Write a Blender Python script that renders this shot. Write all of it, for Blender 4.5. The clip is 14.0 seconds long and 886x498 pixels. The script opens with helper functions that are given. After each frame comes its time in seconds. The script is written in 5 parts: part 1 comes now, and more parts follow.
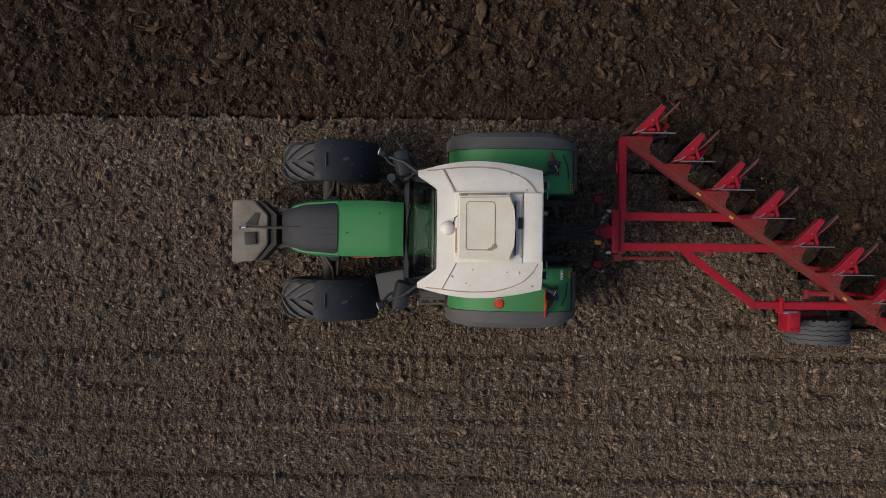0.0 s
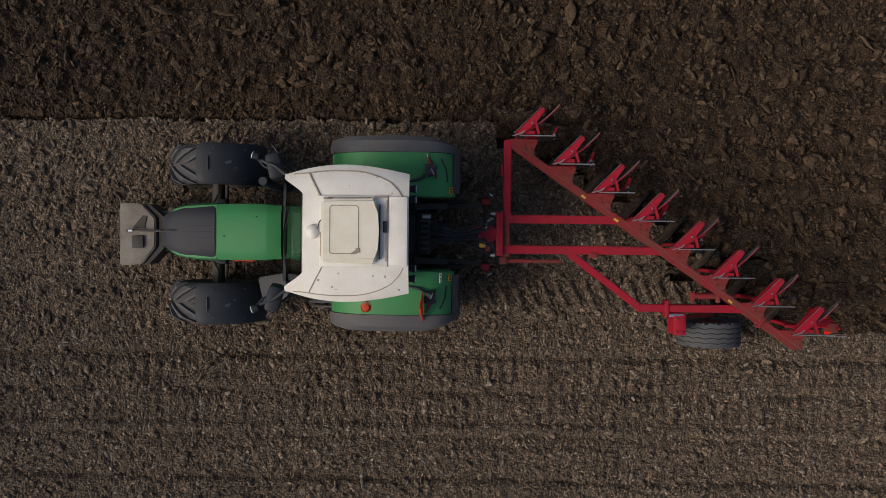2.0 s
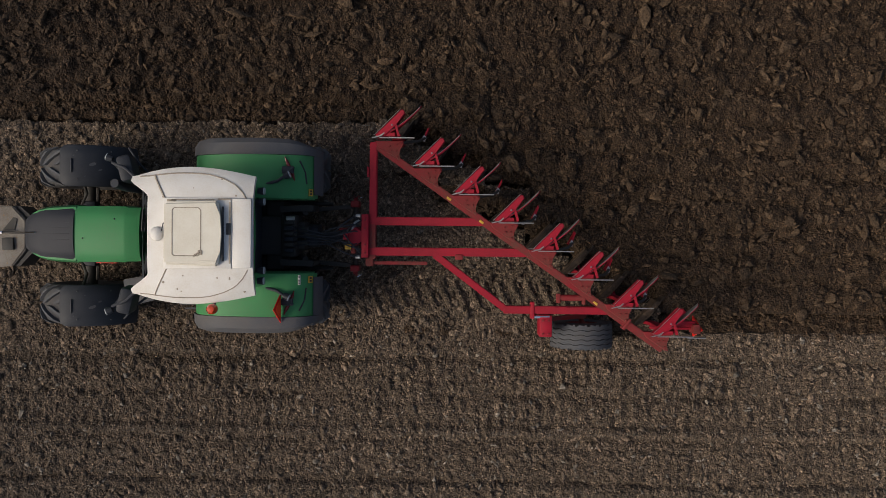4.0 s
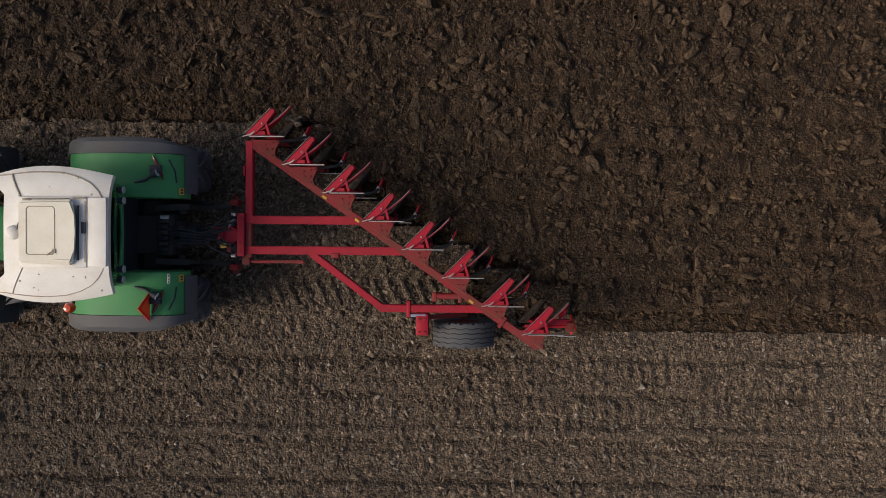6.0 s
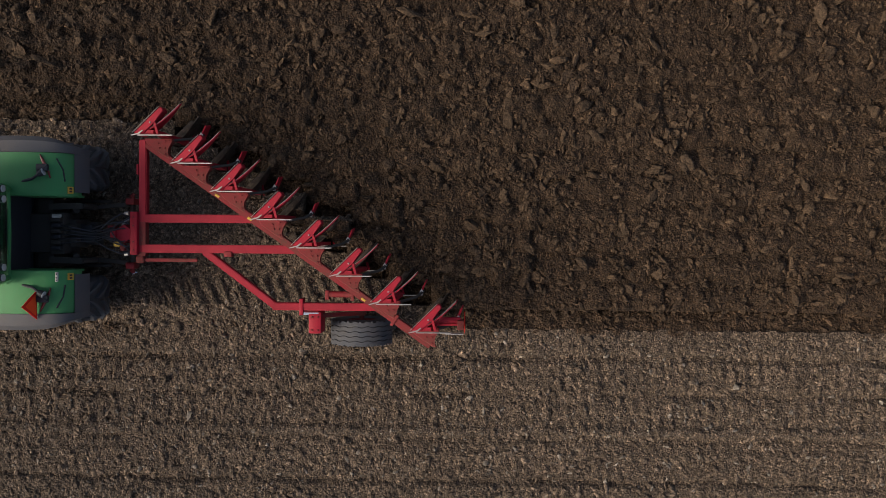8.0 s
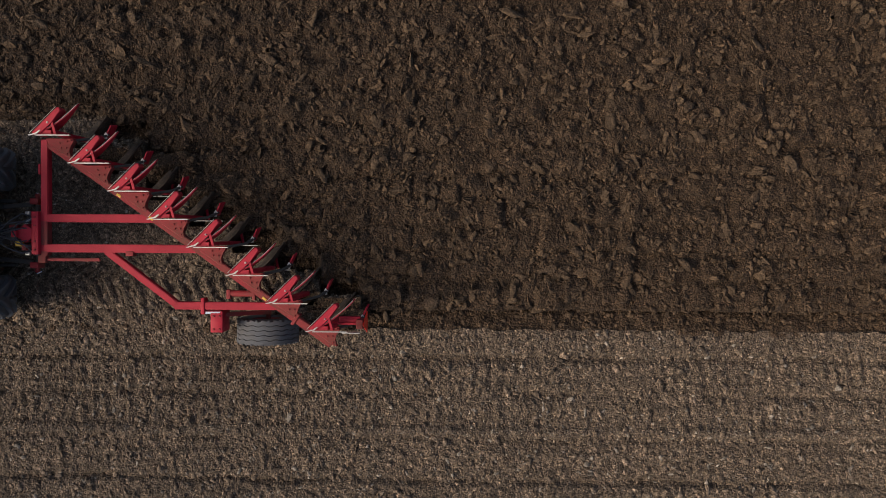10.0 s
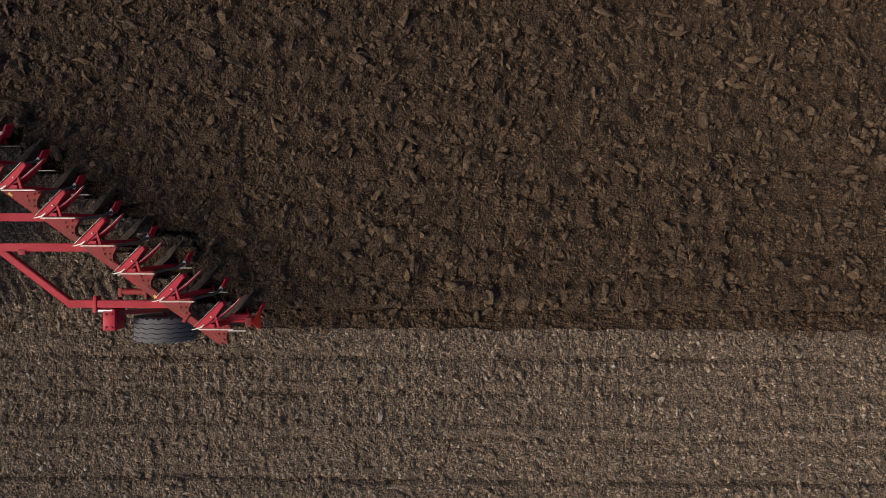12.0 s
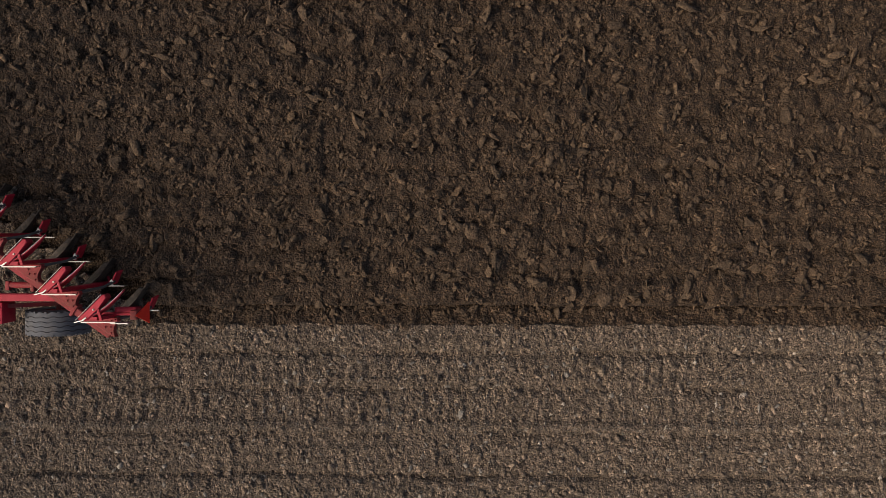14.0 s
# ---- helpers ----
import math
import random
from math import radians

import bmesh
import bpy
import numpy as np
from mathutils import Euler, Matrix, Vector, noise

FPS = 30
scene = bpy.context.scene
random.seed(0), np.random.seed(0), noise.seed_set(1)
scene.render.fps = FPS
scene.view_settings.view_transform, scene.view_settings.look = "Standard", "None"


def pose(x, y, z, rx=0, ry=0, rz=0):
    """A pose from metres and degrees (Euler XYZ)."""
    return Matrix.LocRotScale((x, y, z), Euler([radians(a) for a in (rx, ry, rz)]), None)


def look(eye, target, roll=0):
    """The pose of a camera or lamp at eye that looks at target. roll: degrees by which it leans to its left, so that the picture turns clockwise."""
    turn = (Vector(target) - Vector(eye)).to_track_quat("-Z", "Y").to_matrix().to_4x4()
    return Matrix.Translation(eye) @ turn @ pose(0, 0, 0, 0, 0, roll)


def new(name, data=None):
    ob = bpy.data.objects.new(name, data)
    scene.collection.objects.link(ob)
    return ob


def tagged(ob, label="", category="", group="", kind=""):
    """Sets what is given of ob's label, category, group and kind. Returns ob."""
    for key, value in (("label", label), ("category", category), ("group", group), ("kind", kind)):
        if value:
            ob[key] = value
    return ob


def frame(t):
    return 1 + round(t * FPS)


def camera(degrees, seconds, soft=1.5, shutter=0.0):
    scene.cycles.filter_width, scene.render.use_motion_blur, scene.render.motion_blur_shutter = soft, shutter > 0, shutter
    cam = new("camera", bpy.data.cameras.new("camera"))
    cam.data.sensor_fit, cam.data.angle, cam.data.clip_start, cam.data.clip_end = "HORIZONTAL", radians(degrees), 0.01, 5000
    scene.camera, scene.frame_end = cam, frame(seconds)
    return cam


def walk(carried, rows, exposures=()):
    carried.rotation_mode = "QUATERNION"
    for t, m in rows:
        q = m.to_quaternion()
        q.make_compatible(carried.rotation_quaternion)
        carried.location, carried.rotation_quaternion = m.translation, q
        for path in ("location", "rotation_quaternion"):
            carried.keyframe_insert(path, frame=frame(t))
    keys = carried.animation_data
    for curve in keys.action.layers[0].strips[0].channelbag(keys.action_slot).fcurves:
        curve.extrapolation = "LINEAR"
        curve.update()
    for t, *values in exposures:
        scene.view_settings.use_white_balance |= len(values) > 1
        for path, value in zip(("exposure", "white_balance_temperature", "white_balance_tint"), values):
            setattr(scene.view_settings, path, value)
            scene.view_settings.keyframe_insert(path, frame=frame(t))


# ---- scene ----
cam = camera(55.7, 14.0, soft=0.75)
PATH = [
    (0, 0.050, 0.425, 13.947, -1.172, 0.739, 0.680),
    (0.5, -0.311, 0.453, 13.932, -1.262, 0.821, 0.686),
    (1, -0.719, 0.447, 13.926, -1.201, 0.738, 0.694),
    (1.5, -1.024, 0.475, 13.907, -1.248, 0.944, 0.636),
    (2, -1.363, 0.477, 13.900, -1.222, 0.928, 0.600),
    (2.5, -1.696, 0.531, 13.893, -1.400, 0.874, 0.618),
    (3, -1.969, 0.492, 13.899, -1.196, 0.971, 0.615),
    (3.5, -2.282, 0.497, 13.895, -1.170, 0.898, 0.584),
    (4, -2.565, 0.494, 13.890, -1.148, 0.962, 0.561),
    (6.5, -4.179, 0.488, 13.855, -1.204, 1.182, 0.440),
    (7, -4.566, 0.496, 13.858, -1.240, 1.135, 0.403),
    (7.5, -4.941, 0.469, 13.849, -1.138, 1.180, 0.402),
    (8, -5.306, 0.448, 13.855, -1.050, 1.303, 0.391),
    (10.5, -7.377, 0.524, 13.876, -1.282, 1.153, 0.273),
    (11, -7.707, 0.568, 13.878, -1.476, 1.367, 0.199),
    (11.5, -8.109, 0.574, 13.879, -1.508, 1.301, 0.192),
    (12, -8.489, 0.565, 13.879, -1.530, 1.291, 0.159),
    (12.5, -8.858, 0.566, 13.877, -1.593, 1.287, 0.140),
    (13, -9.216, 0.537, 13.877, -1.525, 1.267, 0.122),
    (13.5, -9.542, 0.538, 13.874, -1.599, 1.263, 0.098),
    (14, -9.871, 0.503, 13.871, -1.548, 1.097, 0.082),
]
# the picture brightens as the cloud thins
EXPOSURES = [(0, -0.42, 6500, 10), (3, -0.32, 6550, 10), (6.5, -0.10, 6700, 11), (8, 0.09, 6800, 12), (11, 0.24, 6850, 12), (14, 0.28, 6850, 12)]
walk(cam, [(t, pose(*row)) for t, *row in PATH], EXPOSURES)

# ---- light: an even overcast sky with a weak, wide sun ----
SUN_ELEV, SUN_ROT = 42.0, 252.0
world = bpy.data.worlds.new("overcast_sky")
scene.world = world
world.use_nodes = True
wn = world.node_tree.nodes
sky = wn.new("ShaderNodeTexSky")
sky.sky_type, sky.sun_disc = "NISHITA", False
sky.sun_elevation, sky.sun_rotation = radians(SUN_ELEV), radians(SUN_ROT)
sky.dust_density, sky.ozone_density = 4.0, 0.6
wn["Background"].inputs["Strength"].default_value = 0.135
world.node_tree.links.new(sky.outputs["Color"], wn["Background"].inputs["Color"])
sun_data = bpy.data.lights.new("sun", "SUN")
sun_data.energy, sun_data.angle, sun_data.color = 2.7, radians(24), (1.0, 0.90, 0.76)
sun = new("sun", sun_data)
s_az = radians(SUN_ROT)
sun.matrix_world = look((math.sin(s_az) * math.cos(radians(SUN_ELEV)) * 40, math.cos(s_az) * math.cos(radians(SUN_ELEV)) * 40,
                         math.sin(radians(SUN_ELEV)) * 40), (0, 0, 0))

# ---- how the tractor drives: metres from its first place, t in seconds ----
def drive(t):
    x = 0.8288 - 1.928297e-06 * t ** 6 + 0.0001002392 * t ** 5 - 0.001911863 * t ** 4 + 0.01651734 * t ** 3 - 0.06151244 * t ** 2 - 1.529493 * t
    y = 0.456 + 0.0000252 * t ** 3 + 0.000822 * t * t - 0.013636 * t
    return x, y


# ---- materials ----
def shader(name, rough=0.6, metal=0.0):
    m = bpy.data.materials.new(name)
    m.use_nodes = True
    t = m.node_tree
    b = t.nodes["Principled BSDF"]
    b.inputs["Roughness"].default_value, b.inputs["Metallic"].default_value = rough, metal
    return m, t, b


def link(t, a, b):
    t.links.new(a, b)


def noise_node(t, coord, scale, detail=4.0, rough=0.55):
    n = t.nodes.new("ShaderNodeTexNoise")
    n.inputs["Scale"].default_value, n.inputs["Detail"].default_value, n.inputs["Roughness"].default_value = scale, detail, rough
    link(t, coord, n.inputs["Vector"])
    return n.outputs["Fac"]


def ramp(t, fac, stops):
    r = t.nodes.new("ShaderNodeValToRGB")
    while len(r.color_ramp.elements) < len(stops):
        r.color_ramp.elements.new(0.5)
    for e, (p, c) in zip(r.color_ramp.elements, stops):
        e.position, e.color = p, (*c, 1)
    link(t, fac, r.inputs["Fac"])
    return r.outputs["Color"]


def mix(t, fac, a, b, kind="MIX"):
    m = t.nodes.new("ShaderNodeMix")
    m.data_type, m.blend_type = "RGBA", kind
    for sock, v in ((m.inputs["Factor"], fac), (m.inputs["A"], a), (m.inputs["B"], b)):
        if isinstance(v, (int, float)):
            sock.default_value = v
        elif isinstance(v, tuple):
            sock.default_value = (*v, 1)
        else:
            link(t, v, sock)
    return m.outputs["Result"]


def bump(t, b, height, strength=0.4, dist=0.01):
    n = t.nodes.new("ShaderNodeBump")
    n.inputs["Strength"].default_value, n.inputs["Distance"].default_value = strength, dist
    link(t, height, n.inputs["Height"])
    link(t, n.outputs["Normal"], b.inputs["Normal"])


def soil(name, dark, mid, pale, big=1.3, grain=60.0, relief=0.012, wet=0.92, mottle=1.0):
    """Loam: large damp patches, crumbs and fine grit, in world space so that neighbouring pieces agree."""
    m, t, b = shader(name, wet)
    g = t.nodes.new("ShaderNodeNewGeometry")
    pos = g.outputs["Position"]
    fine = noise_node(t, pos, grain, 6, 0.7)
    med = noise_node(t, pos, grain / 6, 4, 0.6)
    cells = []
    for size in (grain * 0.5, grain * 1.25):
        vor = t.nodes.new("ShaderNodeTexVoronoi")
        vor.inputs["Scale"].default_value = size
        warp = t.nodes.new("ShaderNodeTexNoise")
        warp.inputs["Scale"].default_value, warp.inputs["Detail"].default_value = size * 0.6, 2.0
        link(t, pos, warp.inputs["Vector"])
        shifted = t.nodes.new("ShaderNodeVectorMath")
        shifted.operation = "MULTIPLY_ADD"
        link(t, warp.outputs["Color"], shifted.inputs[0])
        shifted.inputs[1].default_value = (1.6 / size,) * 3
        link(t, pos, shifted.inputs[2])
        vor.distance = "MANHATTAN" if size < grain else "EUCLIDEAN"
        link(t, shifted.outputs["Vector"], vor.inputs["Vector"])
        cells.append(vor)
    large = noise_node(t, pos, big, 3, 0.5)
    c = ramp(t, fine, [(0.30, dark), (0.52, mid), (0.75, pale)])
    c = mix(t, 0.55, c, ramp(t, med, [(0.3, dark), (0.7, pale)]))
    for vor, low, high in ((cells[0], 1 - 0.42 * mottle, 1 + 0.50 * mottle), (cells[1], 1 - 0.42 * mottle, 1 + 0.55 * mottle)):
        bw = t.nodes.new("ShaderNodeRGBToBW")
        link(t, vor.outputs["Color"], bw.inputs["Color"])
        c = mix(t, 1.0, c, ramp(t, bw.outputs["Val"], [(0.25, (low,) * 3), (0.6, (1.0, 1.0, 1.0)), (0.85, (high, high * 0.98, high * 0.95))]), "MULTIPLY")
    blot = mix(t, large, c, ramp(t, med, [(0.2, tuple(v * 0.7 for v in mid)), (0.8, tuple(v * 1.15 for v in mid))]))
    c = mix(t, 0.45, c, blot)
    isl = ramp(t, g.outputs["Random Per Island"], [(0.0, (0.58, 0.56, 0.55)), (0.45, (0.96, 0.95, 0.94)), (0.85, (1.18, 1.17, 1.16)), (1.0, (1.62, 1.56, 1.50))])
    c = mix(t, 1.0, c, isl, "MULTIPLY")
    link(t, c, b.inputs["Base Color"])
    h = t.nodes.new("ShaderNodeMath")
    h.operation = "ADD"
    link(t, fine, h.inputs[0])
    link(t, med, h.inputs[1])
    h2 = t.nodes.new("ShaderNodeMath")
    h2.operation = "SUBTRACT"
    link(t, h.outputs[0], h2.inputs[0])
    link(t, cells[0].outputs["Distance"], h2.inputs[1])
    bump(t, b, h2.outputs[0], 1.0, relief)
    b.inputs["Specular IOR Level"].default_value = 0.25
    b.inputs["Diffuse Roughness"].default_value = 1.0
    return m


def paint(name, col, rough=0.38, dust=(0.16, 0.12, 0.085), amount=0.5, scale=3.0, metal=0.0, worn=None, coat=0.0):
    """Painted or plastic surface with dust in blotches, fine speckle and, where given, worn spots."""
    m, t, b = shader(name, rough, metal)
    co = t.nodes.new("ShaderNodeTexCoord").outputs["Object"]
    big = noise_node(t, co, scale, 5, 0.6)
    fine = noise_node(t, co, scale * 22, 4, 0.65)
    k = t.nodes.new("ShaderNodeMath")
    k.operation = "MULTIPLY"
    link(t, big, k.inputs[0])
    link(t, fine, k.inputs[1])
    spread = ramp(t, k.outputs[0], [(0.16, (0, 0, 0)), (0.42, (amount,) * 3)])
    c = mix(t, spread, mix(t, fine, tuple(v * 0.9 for v in col), tuple(min(1, v * 1.08) for v in col)), dust)
    if worn:
        w = ramp(t, noise_node(t, co, scale * 5, 5, 0.75), [(0.60, (0, 0, 0)), (0.66, (1, 1, 1))])
        c = mix(t, w, c, worn)
    link(t, c, b.inputs["Base Color"])
    r = t.nodes.new("ShaderNodeMapRange")
    r.inputs["To Min"].default_value, r.inputs["To Max"].default_value = rough, min(1, rough + 0.4)
    link(t, spread, r.inputs["Value"])
    link(t, r.outputs["Result"], b.inputs["Roughness"])
    bump(t, b, fine, 0.12, 0.002)
    b.inputs["Coat Weight"].default_value = coat
    b.inputs["Specular IOR Level"].default_value = 0.3
    return m


SOIL_DRY = soil("unploughed_loam", (0.0470, 0.0352, 0.0252), (0.117, 0.0878, 0.0625), (0.235, 0.181, 0.134), 0.9, 56, 0.04, 0.92, 1.3)
CRUMB = soil("dry_crumbs", (0.066, 0.050, 0.0368), (0.130, 0.0985, 0.0722), (0.240, 0.187, 0.140), 0.9, 50, 0.014, 0.92, 1.1)
SOIL_WET = soil("turned_loam", (0.0265, 0.0163, 0.0095), (0.0585, 0.0370, 0.0219), (0.104, 0.0688, 0.0412), 0.7, 52, 0.045, 0.88, 1.15)
CLOD = soil("clod_loam", (0.038, 0.0247, 0.0147), (0.064, 0.0424, 0.0257), (0.096, 0.0662, 0.0416), 1.1, 44, 0.014, 0.88, 0.6)
# soil-covered steel of the lower bodies, its colour darkened for the shade down there
SOILED_SHADE = soil("shaded_soiled_steel", (0.018, 0.012, 0.009), (0.030, 0.021, 0.015), (0.05, 0.037, 0.028), 3.0, 20, 0.004, 0.6)
PEBBLE = soil("field_stone", (0.09, 0.078, 0.062), (0.17, 0.15, 0.125), (0.30, 0.27, 0.23), 2.0, 40, 0.004, 0.8)
GREEN = paint("green_paint", (0.030, 0.185, 0.062), 0.5, (0.08, 0.12, 0.07), 0.35, 2.2)
WHITE = paint("white_roof", (0.64, 0.63, 0.605), 0.45, (0.42, 0.36, 0.28), 0.5, 2.6)
CREAM = paint("cream_plastic", (0.62, 0.595, 0.52), 0.45, (0.40, 0.34, 0.25), 0.45, 3.0)
GRIME = paint("seam_grime", (0.36, 0.31, 0.25), 0.85, (0.14, 0.115, 0.09), 0.8, 14.0)
BLACK = paint("black_plastic", (0.015, 0.018, 0.025), 0.55, (0.045, 0.047, 0.052), 0.3, 3.5)
DARK = paint("dark_cast_iron", (0.028, 0.028, 0.028), 0.6, (0.06, 0.05, 0.04), 0.6, 5.0)
GREY = paint("grey_plastic", (0.058, 0.062, 0.071), 0.6, (0.12, 0.10, 0.085), 0.45, 3.0)
RUBBER = paint("tyre_rubber", (0.034, 0.037, 0.044), 0.75, (0.10, 0.085, 0.068), 0.55, 6.0)
TREAD = paint("worn_tread", (0.050, 0.056, 0.067), 0.72, (0.10, 0.085, 0.07), 0.5, 6.0)
RED = paint("red_paint", (0.29, 0.003, 0.017), 0.55, (0.125, 0.012, 0.018), 0.65, 2.5)
RUSTRED = paint("dusty_red_paint", (0.19, 0.010, 0.015), 0.65, (0.090, 0.046, 0.034), 0.95, 3.0)
STEEL = paint("polished_steel", (0.38, 0.375, 0.365), 0.40, (0.13, 0.10, 0.075), 0.6, 6.0, metal=0.9)
CASTING = paint("weathered_weight", (0.20, 0.185, 0.165), 0.8, (0.085, 0.066, 0.048), 0.9, 4.0, worn=(0.22, 0.13, 0.06))
YELLOW = paint("yellow_sticker", (0.55, 0.33, 0.03), 0.5, amount=0.5)
HOODBLACK = paint("hood_plastic", (0.019, 0.021, 0.028), 0.6, (0.038, 0.040, 0.046), 0.4, 2.5)
INSIDE = paint("cab_lining", (0.13, 0.14, 0.135), 0.8, (0.15, 0.14, 0.12), 0.4, 3.0)
LABELWHITE = paint("white_sticker", (0.40, 0.40, 0.38), 0.5, amount=0.2)
ORANGE, _t, _b = shader("orange_lens", 0.15)
_b.inputs["Base Color"].default_value = (0.42, 0.045, 0.008, 1)
_b.inputs["Coat Weight"].default_value = 0.5
SIGNRED, _t, _b = shader("red_reflector", 0.3)
_b.inputs["Base Color"].default_value = (0.70, 0.018, 0.012, 1)
FLUOR, _t, _b = shader("fluorescent_orange", 0.5)
_b.inputs["Base Color"].default_value = (0.95, 0.085, 0.02, 1)
LENSRED, _t, _b = shader("dark_red_lens", 0.2)
_b.inputs["Base Color"].default_value = (0.12, 0.006, 0.008, 1)
CHROME, _t, _b = shader("chrome", 0.15, 1.0)
_b.inputs["Base Color"].default_value = (0.75, 0.75, 0.75, 1)
LAMPGLASS, _t, _b = shader("lamp_glass", 0.08)
_b.inputs["Base Color"].default_value = (0.30, 0.33, 0.34, 1)
GLASS, _t, _b = shader("tinted_glass", 0.03)
_b.inputs["Base Color"].default_value = (0.62, 0.70, 0.67, 1)
_b.inputs["Transmission Weight"].default_value = 1.0
_b.inputs["IOR"].default_value = 1.33


# ---- mesh helpers ----
def part(name, bm, material, parent=None, label="", smooth=False):
    me = bpy.data.meshes.new(name)
    bmesh.ops.recalc_face_normals(bm, faces=bm.faces)
    for f in bm.faces:
        f.smooth = True
    for e in bm.edges:
        if len(e.link_faces) == 2:
            e.smooth = e.calc_face_angle() < 0.62
    bm.to_mesh(me)
    bm.free()
    me.materials.append(material)
    ob = new(name, me)
    ob.parent = parent
    return tagged(ob, label)


def arr_mesh(name, verts, faces, materials, mat_index=None, smooth=None):
    """A mesh object from arrays; quads or triangles, one size."""
    me = bpy.data.meshes.new(name)
    v, f = np.asarray(verts, dtype=np.float32), np.asarray(faces, dtype=np.int32)
    n, k = f.shape
    me.vertices.add(len(v))
    me.vertices.foreach_set("co", v.ravel())
    me.loops.add(n * k)
    me.loops.foreach_set("vertex_index", f.ravel())
    me.polygons.add(n)
    me.polygons.foreach_set("loop_start", np.arange(0, n * k, k, dtype=np.int32))
    for m in materials:
        me.materials.append(m)
    if mat_index is not None:
        me.polygons.foreach_set("material_index", np.asarray(mat_index, dtype=np.int32))
    if smooth is not None:
        me.polygons.foreach_set("use_smooth", np.asarray(smooth, dtype=bool))
    me.update(calc_edges=True)
    return new(name, me)


def box(bm, x0, x1, y0, y1, z0, z1, bevel=0.0, m=None):
    r = bmesh.ops.create_cube(bm, size=1)
    vs = r["verts"]
    bmesh.ops.scale(bm, vec=(abs(x1 - x0), abs(y1 - y0), abs(z1 - z0)), verts=vs)
    bmesh.ops.translate(bm, vec=((x0 + x1) / 2, (y0 + y1) / 2, (z0 + z1) / 2), verts=vs)
    if bevel:
        es = list({e for v in vs for e in v.link_edges})
        out = bmesh.ops.bevel(bm, geom=es, offset=bevel, segments=2, affect="EDGES", profile=0.5)
        vs = list({v for f in out["faces"] for v in f.verts} | {v for v in vs if v.is_valid})
    if m is not None:
        bmesh.ops.transform(bm, matrix=m, verts=vs)
    return bm


def prism(bm, outline, a0, a1, axis="z", m=None):
    """An outline of pairs drawn out from a0 to a1 along an axis: z takes (x, y), y takes (x, z), x takes (y, z)."""
    def place(u, v, w):
        return {"z": (u, v, w), "y": (u, w, v), "x": (w, u, v)}[axis]
    lo = [bm.verts.new(place(u, v, a0)) for u, v in outline]
    hi = [bm.verts.new(place(u, v, a1)) for u, v in outline]
    n = len(lo)
    bm.faces.new(lo)
    bm.faces.new(hi)
    for i in range(n):
        bm.faces.new((lo[i], lo[(i + 1) % n], hi[(i + 1) % n], hi[i]))
    if m is not None:
        bmesh.ops.transform(bm, matrix=m, verts=lo + hi)
    return bm


def loft(bm, rings, closed=True, caps=True):
    rows = [[bm.verts.new(p) for p in ring] for ring in rings]
    n = len(rows[0])
    for a, b in zip(rows, rows[1:]):
        for i in range(n if closed else n - 1):
            j = (i + 1) % n
            bm.faces.new((a[i], a[j], b[j], b[i]))
    if caps and closed:
        bm.faces.new(rows[0])
        bm.faces.new(rows[-1])
    return bm


def tube(bm, pts, r, n=8):
    pts = [Vector(p) for p in pts]
    rings = []
    for i, p in enumerate(pts):
        d = (pts[min(i + 1, len(pts) - 1)] - pts[max(i - 1, 0)]).normalized()
        u = d.cross(Vector((0, 0, 1)) if abs(d.z) < 0.9 else Vector((1, 0, 0))).normalized()
        v = d.cross(u)
        rings.append([p + r * (math.cos(6.2832 * k / n) * u + math.sin(6.2832 * k / n) * v) for k in range(n)])
    return loft(bm, rings)


def lathe(bm, profile, n=48, y=0.0):
    """Profile of (radius, y) turned about the Y axis."""
    rings = [[(r * math.sin(6.28318 * k / n), y + w, r * math.cos(6.28318 * k / n)) for k in range(n)] for r, w in profile]
    return loft(bm, rings, caps=False)


def thing(name, label, category, group="", at=(0, 0, 0)):
    ob = new(name)
    ob.empty_display_size = 0.3
    ob.location = at
    return tagged(ob, label, category, group)


def bar(bm, a, b, wide, high):
    """A square tube from a to b, with its own width across and height."""
    a, b = Vector(a), Vector(b)
    d = b - a
    side = d.cross(Vector((0, 0, 1))).normalized() * wide / 2
    up = side.cross(d).normalized() * high / 2
    return loft(bm, [[p + side + up, p - side + up, p - side - up, p + side - up] for p in (a, b)])


# ---- the field: heights in metres ----
EDGE_LOW, SLICE, COUNT = -1.18, 0.4325, 8
EDGE_TOP = EDGE_LOW + SLICE * COUNT
DEPTH = 0.25


def hashed(i, j, seed):
    n = (i.astype(np.int64) * 374761393 + j.astype(np.int64) * 668265263 + seed * 2147483647) & 0x7FFFFFFF
    n = ((n ^ (n >> 13)) * 1274126177) & 0x7FFFFFFF
    n = ((n ^ (n >> 16)) * 461845907) & 0x7FFFFFFF
    return ((n ^ (n >> 15)) & 0xFFFFFF) / float(0x1000000)


def value_noise(x, y, size, seed):
    u, v = x / size, y / size
    i, j = np.floor(u), np.floor(v)
    a, b = u - i, v - j
    a, b = a * a * (3 - 2 * a), b * b * (3 - 2 * b)
    h = lambda p, q: hashed(i + p, j + q, seed)
    return (h(0, 0) * (1 - a) + h(1, 0) * a) * (1 - b) + (h(0, 1) * (1 - a) + h(1, 1) * a) * b


